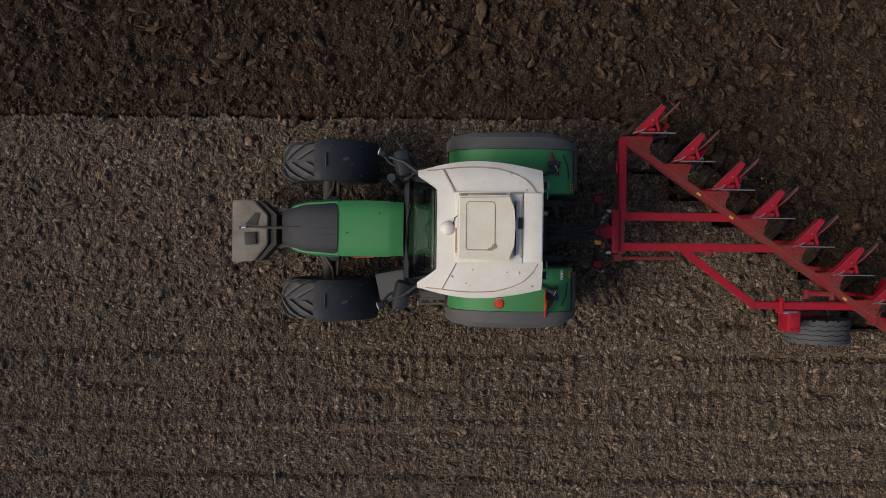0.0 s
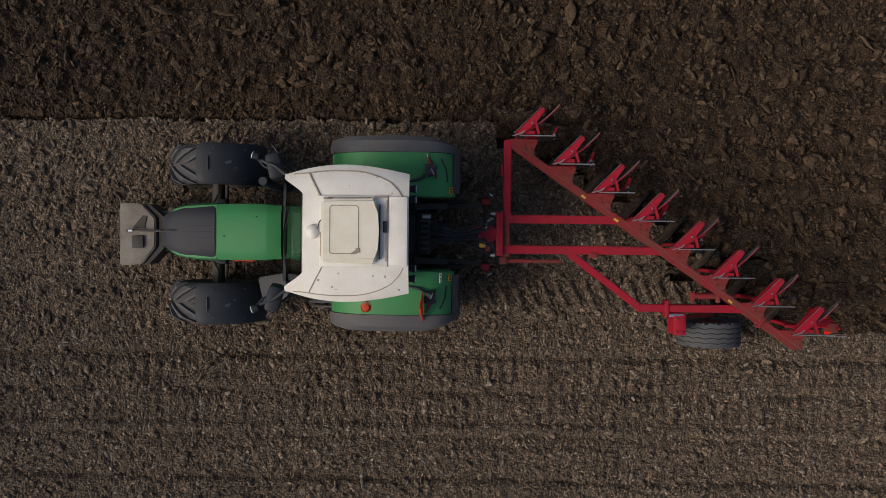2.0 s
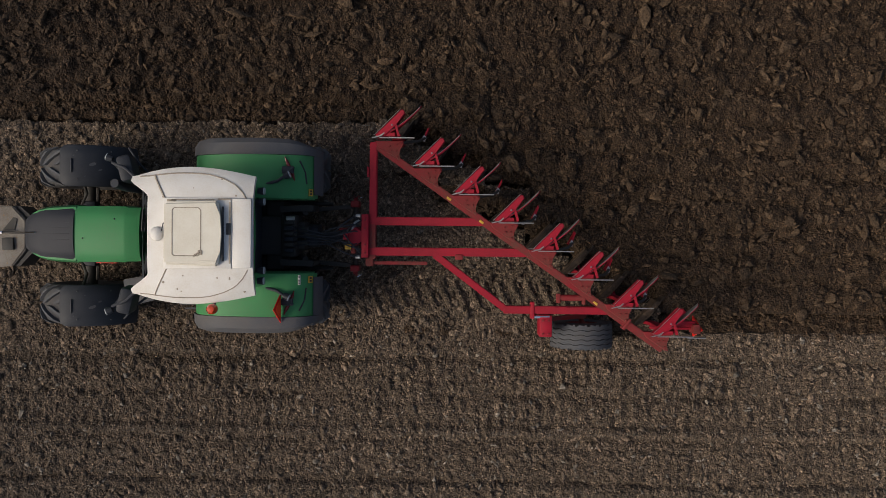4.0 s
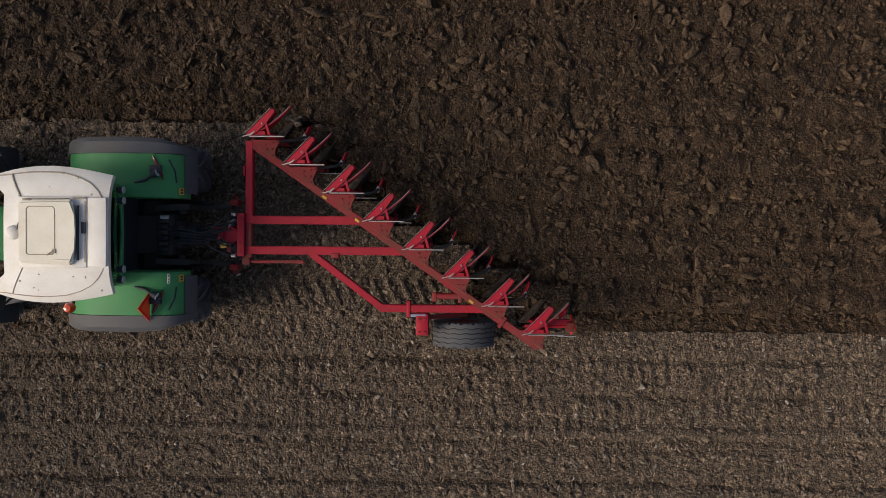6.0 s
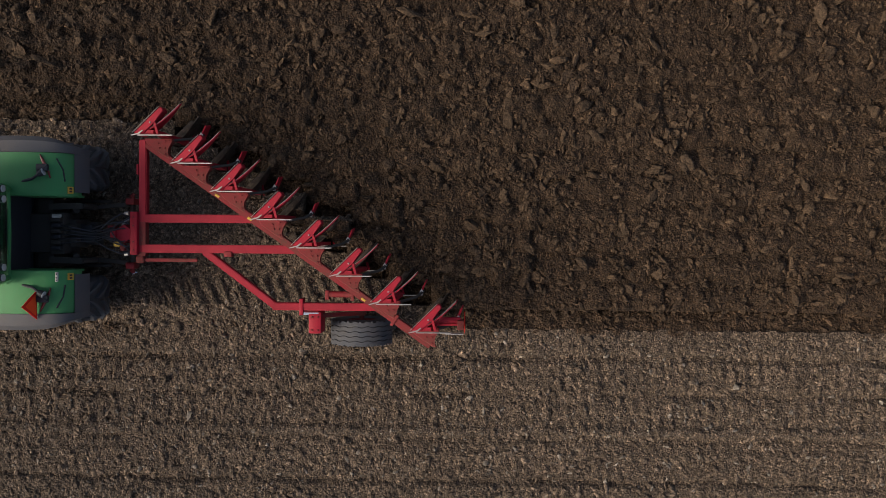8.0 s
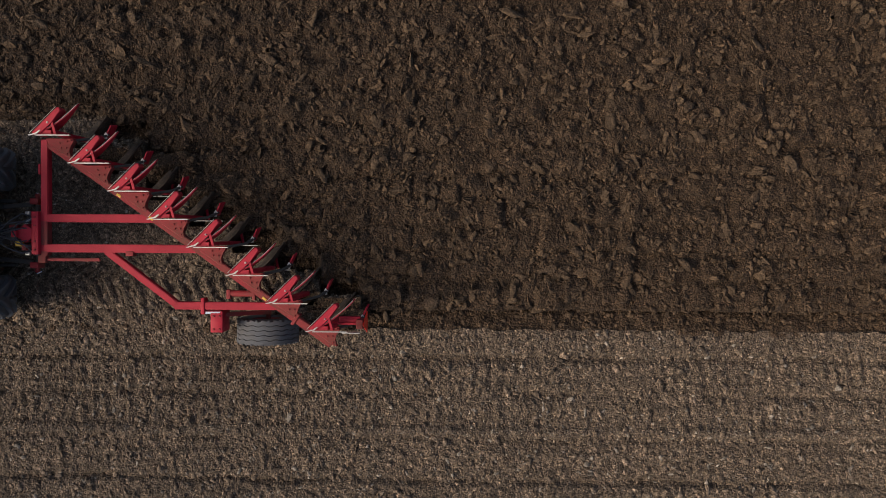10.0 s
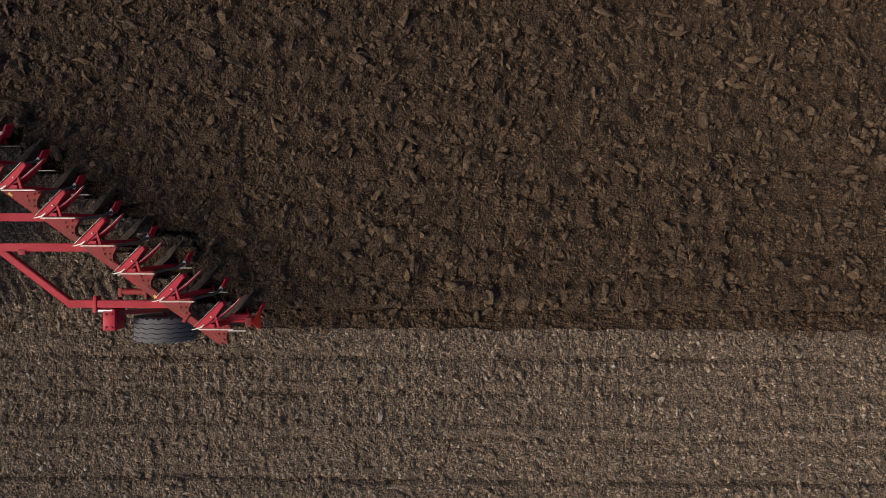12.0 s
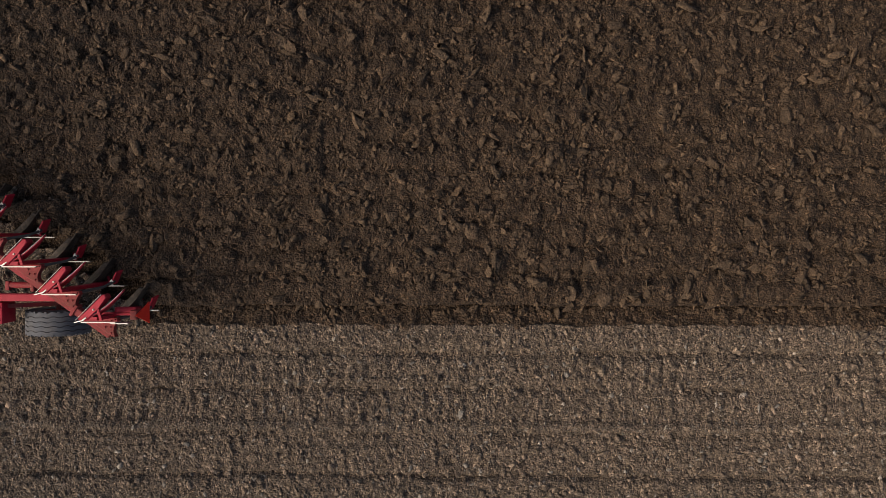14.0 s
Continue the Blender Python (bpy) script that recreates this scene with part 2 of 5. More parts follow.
def lumps(x, y, size, seed, share=0.8):
    """Rounded, faceted lumps scattered about one to a cell; 0 to 1."""
    u, v = x / size, y / size
    i, j = np.floor(u), np.floor(v)
    best = np.zeros_like(u)
    for p in (-1, 0, 1):
        for q in (-1, 0, 1):
            cx, cy = i + p + hashed(i + p, j + q, seed), j + q + hashed(i + p, j + q, seed + 1)
            r = 0.35 + 0.55 * hashed(i + p, j + q, seed + 2)
            ang = 3.14 * hashed(i + p, j + q, seed + 4)
            du, dv = (u - cx) * np.cos(ang) + (v - cy) * np.sin(ang), ((v - cy) * np.cos(ang) - (u - cx) * np.sin(ang)) * 1.5
            d = np.sqrt(du * du + dv * dv) / r
            tilt = 1 + 0.5 * du / r * (hashed(i + p, j + q, seed + 5) - 0.5)
            h = r * tilt * np.clip(1.25 - d * d * 1.1, 0, 0.8) * (hashed(i + p, j + q, seed + 3) < share)
            best = np.maximum(best, h)
    return best


def rough_height(x, y, seed=0):
    """Turned soil: crumbs between clods of several sizes."""
    return (0.11 * lumps(x, y, 0.26, 10 + seed, 0.5) + 0.08 * lumps(x, y, 0.13, 30 + seed, 0.65) + 0.035 * lumps(x, y, 0.06, 50 + seed, 0.8)
            + 0.05 * (value_noise(x, y, 0.35, 70 + seed) - 0.5) + 0.022 * (value_noise(x, y, 0.03, 71 + seed) - 0.5))


def band(y, lo, hi, soft=0.03):
    return np.clip((y - lo) / soft, 0, 1) * np.clip((hi - y) / soft, 0, 1)


def crust_height(x, y):
    """Unploughed seedbed: rolled rows, old tyre tracks with lug marks, small crumbs."""
    h = 0.03 * (value_noise(x, y, 0.5, 5) - 0.5) + 0.038 * lumps(x, y, 0.09, 90, 0.5) + 0.036 * lumps(x, y, 0.15, 95, 0.2)
    h += 0.014 * (value_noise(x, y, 0.035, 6) - 0.5)
    wob = 0.05 * (value_noise(x, y, 0.6, 8) - 0.5)
    for lo, hi, period, deep in ((-2.17, -1.62, 0.205, 0.020), (-2.76, -2.26, 0.205, 0.022), (-3.60, -3.05, 0.19, 0.012), (0.9, 1.4, 0.2, 0.008), (-0.6, -0.1, 0.2, 0.008)):
        inside = band(y + wob * 0.5, lo, hi)
        h += inside * (-0.016 + 1.4 * deep * (np.abs(((x + wob + 0.15 * np.abs(y - (lo + hi) / 2)) / period) % 1 - 0.5) * 2 - 0.5) * (0.1 + 1.7 * value_noise(x, y, 0.3, 9)))
    for c, w, a in ((-1.60, 0.07, -0.040), (-2.22, 0.07, -0.034), (-2.82, 0.075, 0.018), (-2.95, 0.07, -0.016), (-3.66, 0.06, -0.034), (-2.05, 0.04, 0.012), (-3.20, 0.06, 0.012)):
        h += 2.5 * a * np.exp(-(((y + wob - c) / w) ** 2)) * (0.35 + 1.1 * value_noise(x, y * 0 + c, 0.45, 12))
    return h


def grid_faces(nx, ny, off=0):
    i, j = np.meshgrid(np.arange(nx - 1), np.arange(ny - 1), indexing="ij")
    a = (i * ny + j).ravel() + off
    return np.stack([a, a + ny, a + ny + 1, a + 1], 1)


def sheet(x0, x1, y0, y1, step, height, shift=None):
    nx, ny = int(round((x1 - x0) / step)) + 1, int(round((y1 - y0) / step)) + 1
    x, y = np.meshgrid(np.linspace(x0, x1, nx), np.linspace(y0, y1, ny), indexing="ij")
    z = height(x, y)
    if shift is not None:
        x, y, z = shift(x, y, z)
    return np.stack([x.ravel(), y.ravel(), z.ravel()], 1), grid_faces(nx, ny)


def joined(pieces):
    vs, fs, off = [], [], 0
    for v, f in pieces:
        vs.append(v)
        fs.append(f + off)
        off += len(v)
    return np.concatenate(vs), np.concatenate(fs)


XL, XR, YT, YB = -18.0, 8.64, 4.95, -4.2
FAR = 600.0


def flat(x0, x1, y0, y1, z, z1=None):
    z1 = z if z1 is None else z1
    return np.array([(x0, y0, z), (x1, y0, z), (x1, y1, z1), (x0, y1, z1)], dtype=float), np.array([[0, 1, 2, 3]])


def ragged(x, y, z):
    """The cut edge of the land: uneven, with a steep wall below."""
    near = np.clip((y - (EDGE_LOW - 0.05)) / 0.05, 0, 1)
    y = y + near * (0.012 + 0.05 * value_noise(x, x * 0, 0.22, 40) + 0.03 * value_noise(x, x * 0, 0.06, 41))
    lip = 0.012 + 0.05 * value_noise(x[:, 0], x[:, 0] * 0, 0.22, 40) + 0.03 * value_noise(x[:, 0], x[:, 0] * 0, 0.06, 41)
    y[:, -2], y[:, -1] = EDGE_LOW + lip, EDGE_LOW + lip + 0.02
    z = z + 0.004 * near
    z[:, -2] += 0.004
    z[:, -1] = -DEPTH - 0.02
    return x, y, z


land = arr_mesh("ground", *joined([sheet(XL, XR, YB, EDGE_LOW, 0.034, crust_height, ragged), flat(-FAR, FAR, -FAR, YB, 0.0), flat(-FAR, XL, YB, EDGE_LOW, 0.0),
                                   flat(XR, FAR, YB, EDGE_LOW, 0.0), flat(-FAR, XL, EDGE_LOW, EDGE_TOP, 0.0)]), [SOIL_DRY])
tagged(land, "dry brown unploughed field soil with old tyre tracks", "soil", kind="structure")
land.data.polygons.foreach_set("use_smooth", [False] * len(land.data.polygons))

def floor_z(x, y):
    """Furrow bottom, with loose soil that has run back against the cut edges."""
    heap = 0.13 * np.exp(-(((y - EDGE_LOW - 0.02) / 0.16) ** 2)) * (0.6 + 0.8 * value_noise(x, x * 0, 0.3, 77))
    open_low = np.clip((EDGE_LOW + SLICE - y) / 0.1, 0, 1)
    open_top = np.clip((y - EDGE_TOP + 0.02) / 0.1, 0, 1)
    loose = np.maximum(open_low, open_top)
    h = -DEPTH + heap + loose * (0.075 + 0.5 * rough_height(x, y, 3)) + 0.05 * lumps(x, y, 0.12, 120, 0.6) + 0.02 * lumps(x, y, 0.05, 130)
    h += 0.10 * open_top * np.exp(-(((y - EDGE_TOP - 0.02) / 0.13) ** 2)) * (0.4 + value_noise(x, x * 0, 0.25, 78))
    return h + 0.10 * np.clip((y - (EDGE_TOP + SLICE - 0.12)) / 0.12, 0, 1) - 0.02 * np.cos((y - EDGE_LOW) / SLICE * 6.28)


furrow = arr_mesh("furrow_floor", *joined([sheet(XL, XR, EDGE_LOW - 0.04, EDGE_TOP + SLICE + 0.05, 0.04, floor_z), flat(XR, FAR, EDGE_LOW, EDGE_TOP + SLICE, -0.02)]), [SOIL_WET])
tagged(furrow, "dark moist soil on the furrow bottom", "soil", kind="structure")


def old_height(x, y):
    up = np.clip((y - (EDGE_TOP + SLICE - 0.1)) / 0.15, 0, 1)
    rows = 0.035 * np.cos((y - EDGE_TOP) / SLICE * 6.283 + 1.5 * value_noise(x, y, 0.8, 33))
    return -0.16 + up * 0.15 + rows * up + rough_height(x, y)


ploughed = arr_mesh("ploughed_ground", *joined([sheet(XL, XR, EDGE_TOP + SLICE - 0.1, YT, 0.035, old_height), flat(-FAR, FAR, YT, FAR, 0.02), flat(-FAR, XL, EDGE_TOP, YT, 0.0), flat(XR, FAR, EDGE_TOP + SLICE, YT, 0.02)]), [SOIL_WET])
tagged(ploughed, "dark brown freshly ploughed soil in lumpy rows", "soil", kind="structure")


# ---- clods and stones ----
def ball(level):
    bm = bmesh.new()
    bmesh.ops.create_icosphere(bm, subdivisions=level, radius=1)
    v, f = np.array([p.co[:] for p in bm.verts]), np.array([[p.index for p in q.verts] for q in bm.faces])
    bm.free()
    return v, f


rng = np.random.default_rng(7)
BALLS = {0: (np.array([(1, 0, 0), (-1, 0, 0), (0, 1, 0), (0, -1, 0), (0, 0, 1), (0, 0, -1)], dtype=float),
             np.array([(0, 2, 4), (2, 1, 4), (1, 3, 4), (3, 0, 4), (2, 0, 5), (1, 2, 5), (3, 1, 5), (0, 3, 5)])), 1: ball(1), 2: ball(2)}


def lump_shape(level, jag):
    """A broken lump: a ball cut by a few random planes."""
    v, f = BALLS[level]
    v = v * (1 + jag * (rng.random((len(v), 1)) - 0.5))
    for _ in range(9 if level == 2 else 4):
        n = rng.normal(size=3)
        n /= np.linalg.norm(n)
        d = v @ n - rng.uniform(0.12, 0.48)
        v = v - np.clip(d, 0, None)[:, None] * n
    return v * np.array([rng.uniform(1.2, 2.3), rng.uniform(0.85, 1.5), rng.uniform(0.9, 1.5)]), f


SHAPES = {0: [(BALLS[0][0] * rng.uniform(0.6, 1.4, (6, 1)) * rng.uniform(0.7, 1.2, 3) + rng.normal(0, 0.12, (6, 3)), BALLS[0][1]) for _ in range(24)], 1: [lump_shape(1, 0.5) for _ in range(24)], 2: [lump_shape(2, 0.42) for _ in range(24)]}


def scatter(places, sizes, level, squash=0.52):
    """Lumps of one fineness at the given places, as one pair of arrays."""
    n = len(sizes)
    pick = rng.integers(0, 24, n)
    v = np.stack([SHAPES[level][i][0] for i in range(24)])[pick] * np.stack([sizes, sizes, sizes * squash], 1)[:, None, :]
    f = SHAPES[level][0][1]
    a, b, c = rng.uniform(0, 6.283, n), rng.normal(0, 0.4, n), rng.normal(0, 0.4, n)
    one, nil = np.ones(n), np.zeros(n)
    tilt = lambda *r: np.stack(r, 1).reshape(n, 3, 3)
    rz = tilt(np.cos(a), -np.sin(a), nil, np.sin(a), np.cos(a), nil, nil, nil, one)
    rx = tilt(one, nil, nil, nil, np.cos(b), -np.sin(b), nil, np.sin(b), np.cos(b))
    ry = tilt(np.cos(c), nil, np.sin(c), nil, one, nil, -np.sin(c), nil, np.cos(c))
    v = np.einsum("nij,nkj->nki", rz @ rx @ ry, v) + places[:, None, :]
    k = v.shape[1]
    faces = f[None] + (np.arange(n) * k)[:, None, None]
    return [(v.reshape(-1, 3), faces.reshape(-1, 3))]


def on(height, n, x0, x1, y0, y1, lo, hi, power, level, sink=0.25):
    """n lumps on a surface, mostly small ones."""
    x, y = rng.uniform(x0, x1, n), rng.uniform(y0, y1, n)
    s = lo + (hi - lo) * rng.random(n) ** power
    z = height(x, y) + s * (0.6 - sink - 0.35)
    return scatter(np.stack([x, y, z], 1), s, level)


old_clods = arr_mesh("clods", *joined(on(old_height, 700, XL, XR, EDGE_TOP + SLICE, YT, 0.06, 0.125, 1.7, 2) + on(old_height, 2000, XL, XR, EDGE_TOP + SLICE - 0.1, YT, 0.035, 0.075, 1.6, 2)
                                       + on(old_height, 7000, XL, XR, EDGE_TOP + 0.1, YT, 0.018, 0.045, 1.5, 1) + on(old_height, 12000, XL, XR, EDGE_TOP + 0.1, YT, 0.009, 0.028, 1.5, 0)), [CLOD])
tagged(old_clods, "dark brown clods of earth on ploughed soil", "clods", kind="stuff")
wall_crumbs = arr_mesh("crumbs", *joined(on(floor_z, 2600, XL, XR, EDGE_LOW + 0.02, EDGE_LOW + SLICE, 0.014, 0.05, 1.8, 1) + on(floor_z, 160, XL, XR, EDGE_LOW + 0.12, EDGE_LOW + SLICE, 0.05, 0.09, 1.5, 2)
                                            + on(floor_z, 5000, XL, XR, EDGE_LOW + 0.02, EDGE_LOW + SLICE, 0.008, 0.022, 1.5, 0) + on(floor_z, 5000, XL, XR, EDGE_TOP, EDGE_TOP + SLICE, 0.008, 0.024, 1.5, 0)
                                            + on(floor_z, 2600, XL, XR, EDGE_TOP, EDGE_TOP + SLICE, 0.015, 0.07, 1.7, 1)), [CLOD])
tagged(wall_crumbs, "loose crumbs of moist soil in the furrow", "crumbs", kind="stuff")
land_crumbs = arr_mesh("soil_crumbs", *joined(on(crust_height, 8000, XL, XR, YB, EDGE_LOW - 0.02, 0.020, 0.060, 1.8, 1) + on(crust_height, 17000, XL, XR, YB, EDGE_LOW - 0.02, 0.009, 0.026, 1.6, 0)
                                           + on(crust_height, 4200, XL, XR, -2.90, -2.74, 0.008, 0.022, 1.4, 0) + on(crust_height, 1800, XL, XR, EDGE_LOW - 0.16, EDGE_LOW - 0.01, 0.010, 0.026, 1.4, 0)), [CRUMB])
tagged(land_crumbs, "small dry crumbs of soil on the field", "crumbs", kind="stuff")
gravel = arr_mesh("gravel", *joined(on(crust_height, 2300, XL, XR, YB, EDGE_LOW - 0.02, 0.014, 0.045, 2.4, 1) + on(crust_height, 6500, XL, XR, YB, EDGE_LOW - 0.02, 0.008, 0.018, 1.5, 0)
                                      + on(crust_height, 2600, XL, XR, -2.88, -2.76, 0.007, 0.015, 1.5, 0)), [PEBBLE])
tagged(gravel, "small pale stones scattered on dry soil", "gravel", kind="stuff")


# ---- the largest clods and the pale stones, each a thing of its own ----
def lump_mesh(name, material, jag):
    v, f = lump_shape(2, jag)
    ob = arr_mesh(name, v, f, [material])
    me = ob.data
    bpy.data.objects.remove(ob)
    return me


CLOD_MESHES = [lump_mesh("clod", CLOD, 0.4) for _ in range(14)]
STONE_MESHES = [lump_mesh("stone", PEBBLE, 0.1) for _ in range(8)]


def lay(name, meshes, x, y, z, r, label, category, group):
    ob = tagged(new(name, meshes[rng.integers(len(meshes))]), label, category, group)
    ob.matrix_world = pose(x, y, z, rng.normal(0, 12), rng.normal(0, 12), rng.uniform(0, 360)) @ Matrix.Diagonal((r * rng.uniform(0.9, 1.3), r * rng.uniform(0.7, 1.0), r * 0.62, 1))
    return ob


for i in range(150):
    x, y = rng.uniform(XL + 0.3, XR - 0.3), rng.uniform(EDGE_TOP + SLICE + 0.15, 4.6)
    r = 0.085 + 0.075 * rng.random() ** 1.7
    lay("clod", CLOD_MESHES, x, y, float(old_height(np.array([x]), np.array([y]))[0]) + 0.02, r, "large brown clod of earth on ploughed soil", "clod", "large clods")
for x, y, r in ((-0.83, -2.07, 0.075), (-0.31, -2.42, 0.05), (0.12, -2.46, 0.06), (1.78, -1.62, 0.05), (-4.40, -3.13, 0.05), (1.55, -3.32, 0.045), (-11.5, -2.04, 0.04), (-1.89, -3.04, 0.045), (-9.83, -2.58, 0.085),
                (-4.92, -2.47, 0.045), (-15.3, -2.85, 0.05), (-8.44, -1.82, 0.045), (-5.62, -2.42, 0.05), (-5.0, -3.2, 0.04), (-7.2, -3.3, 0.045), (-12.4, -3.4, 0.05), (2.9, -2.6, 0.05), (4.1, -3.1, 0.045), (-2.9, -3.6, 0.05)):
    lay("stone", STONE_MESHES, x, y, float(crust_height(np.array([x]), np.array([y]))[0]) + 0.012, r, "pale field stone on dry soil", "stone", "pale field stones")


# ---- the slices that the plough turns: each lies as land, then rolls over onto the furrow beside it ----
LONG = 0.72
BODY_X, BODY_STEP = 1.95, 0.590


def furrow_slice(k, n):
    xc, yc = XL + (n + 0.5) * LONG, EDGE_TOP - (k + 0.5) * SLICE
    hx, hy, hz = LONG / 2, SLICE / 2, DEPTH / 2
    top = lambda x, y: crust_height(x + xc, y + yc) + hz
    STEP = LONG / 18
    v0, f0 = sheet(-hx, hx, -hy, hy, STEP, top)
    ny0 = int(round(2 * hy / STEP)) + 1
    nx0 = int(round(2 * hx / STEP)) + 1
    if k == 0:
        edge = np.clip((v0[:, 1] - (hy - 0.07)) / 0.07, 0, 1)
        v0[:, 1] += edge * (0.09 * (value_noise(v0[:, 0] + xc, v0[:, 0] * 0, 0.2, 44) - 0.6) + 0.03 * value_noise(v0[:, 0] + xc, v0[:, 0] * 0, 0.05, 45))
    sx, sy = hx + 0.10, hy + 0.07
    seed = 200 + 7 * (k * 61 + n)

    def under(x, y):
        rim = np.clip((1 - np.maximum(np.abs(x) / sx, np.abs(y) / sy)) / 0.18, 0, 1)
        return -hz + 0.07 - rim * (0.09 + 0.035 * np.cos(y / SLICE * 6.283)) - rim * rough_height(x, y, seed)

    v1, f1 = sheet(-sx, sx, -sy, sy, 0.06, under)
    f1 = f1[:, ::-1]
    # side walls below the crust
    rim = [i * ny0 for i in range(nx0)] + [(nx0 - 1) * ny0 + j for j in range(ny0)] + [i * ny0 + ny0 - 1 for i in range(nx0 - 1, -1, -1)] + [j for j in range(ny0 - 1, -1, -1)]
    ring = v0[rim]
    low = ring.copy()
    low[:, 2] = -hz + 0.06
    m = len(ring)
    a = np.arange(m - 1)
    walls = (np.concatenate([ring, low]), np.stack([a, a + m, a + m + 1, a + 1], 1))
    pieces = [(v0, f0), walls, (v1, f1)]
    quads = joined(pieces)
    nf0 = len(f0)
    big = (scatter_under(under, sx, sy, 8, 0.058, 0.128, 1.5, 2) + scatter_under(under, sx + 0.02, sy + 0.02, 17, 0.034, 0.074, 1.3, 2)
           + scatter_under(under, sx + 0.03, sy + 0.03, 46, 0.018, 0.042, 1.3, 1) + scatter_under(under, sx + 0.03, sy + 0.03, 52, 0.010, 0.027, 1.4, 0))
    crumbs, stones = [], []
    for count, lo, span, power, level, pile in ((42, 0.022, 0.052, 1.6, 1, crumbs), (50, 0.009, 0.017, 1.6, 0, crumbs), (6, 0.014, 0.03, 2.4, 1, stones), (20, 0.008, 0.010, 1.5, 0, stones)):
        px, py = rng.uniform(-hx, hx, count), rng.uniform(-hy, hy, count)
        pile += scatter(np.stack([px, py, top(px, py) - 0.002], 1), lo + span * rng.random(count) ** power, level)
    tv, tf = joined(big + crumbs + stones)
    nbig, ncr, nst = (sum(len(f) for _, f in pile) for pile in (big, crumbs, stones))
    tri0 = np.concatenate([quads[1][:, [0, 1, 2]], quads[1][:, [0, 2, 3]]])
    nq = len(quads[1])
    mat = np.concatenate([(np.arange(nq) >= nf0).astype(int)] * 2 + [np.full(nbig, 2), np.full(ncr, 3), np.full(nst, 4)])
    ob = arr_mesh("furrow_slice", np.concatenate([quads[0], tv]), np.concatenate([tri0, tf + len(quads[0])]), [SOIL_DRY, SOIL_WET, CLOD, CRUMB, PEBBLE], mat)
    tagged(ob, "slice of field soil, dry crust above and moist clods below", "soil slice", "soil slices turned by the plough")
    return ob, xc, yc


def scatter_under(height, hx, hy, n, lo, hi, power, level):
    x, y = rng.uniform(-hx, hx, n), rng.uniform(-hy, hy, n)
    s = lo + (hi - lo) * rng.random(n) ** power
    return scatter(np.stack([x, y, height(x, y) - 0.05 * s], 1), s, level)


# lug prints that the rear tyres press up on the land, one set to a slice
def lug_prints(k, xc, yc):
    lean = 1 if k in (2, 5) else -1
    y0, y1 = (-0.02, SLICE / 2) if k == 2 else (-SLICE / 2, -0.02) if k == 5 else (-SLICE / 2, SLICE / 2)
    out = []
    for i in range(3):
        x = -LONG / 2 + 0.24 * (i + 0.5)
        pts = []
        for q in range(7):
            f = q / 6
            cx, cy = x + lean * 0.20 * (f - 0.5), y0 + (y1 - y0) * f
            for dx, z in ((-0.075, -0.02), (-0.03, 0.058), (0.020, 0.064), (0.075, -0.02)):
                pts.append((cx + dx + 0.008 * rng.normal(), cy + 0.006 * rng.normal(), DEPTH / 2 + z + 0.006 * rng.normal()))
        out.append((np.array(pts), grid_faces(7, 4)))
    return out


PRINTS = []
SLICES = []
for k in range(COUNT):
    for n in range(int(round((XR - XL) / LONG))):
        ob, xc, yc = furrow_slice(k, n)
        SLICES.append((ob, xc, yc, k, rng.normal(0, 1, 5)))
        if k in (1, 2, 5, 6) and xc < 3.2:
            marks = arr_mesh("lug_print", *joined(lug_prints(k, xc, yc)), [SOIL_DRY])
            marks.parent = ob
            PRINTS.append((marks, xc))


# ---- tractor: it drives towards -x, its origin on the ground below the rear axle ----
tractor = thing("tractor", "green farm tractor with white cab roof pulling a plough", "tractor")
ROLLING = []
RA, FA = 0.13, -2.75


def arc(cx, cz, r, a0, a1, n):
    return [(cx + r * math.cos(radians(a0 + (a1 - a0) * i / n)), cz + r * math.sin(radians(a0 + (a1 - a0) * i / n))) for i in range(n + 1)]


def shell(bm, line, y0, y1, thick, drop=0.0, round_off=0.0):
    """A strip that follows a line of (x, z) from y0 to y1, with thickness; drop lowers the y1 edge."""
    low = [(x, z - thick) for x, z in line]
    ring = line + low[::-1]
    mid = y0 + (y1 - y0) * 0.7
    pull = lambda x: round_off * (max(0, (x - 0.45) / 0.53) ** 2 + 0.5 * max(0, (-0.45 - x) / 0.45) ** 2)
    return loft(bm, [[(x, y0, z) for x, z in ring], [(x, mid - pull(x) * 0.5, z - drop * 0.25) for x, z in ring], [(x, y1 - pull(x), z - drop) for x, z in ring]])


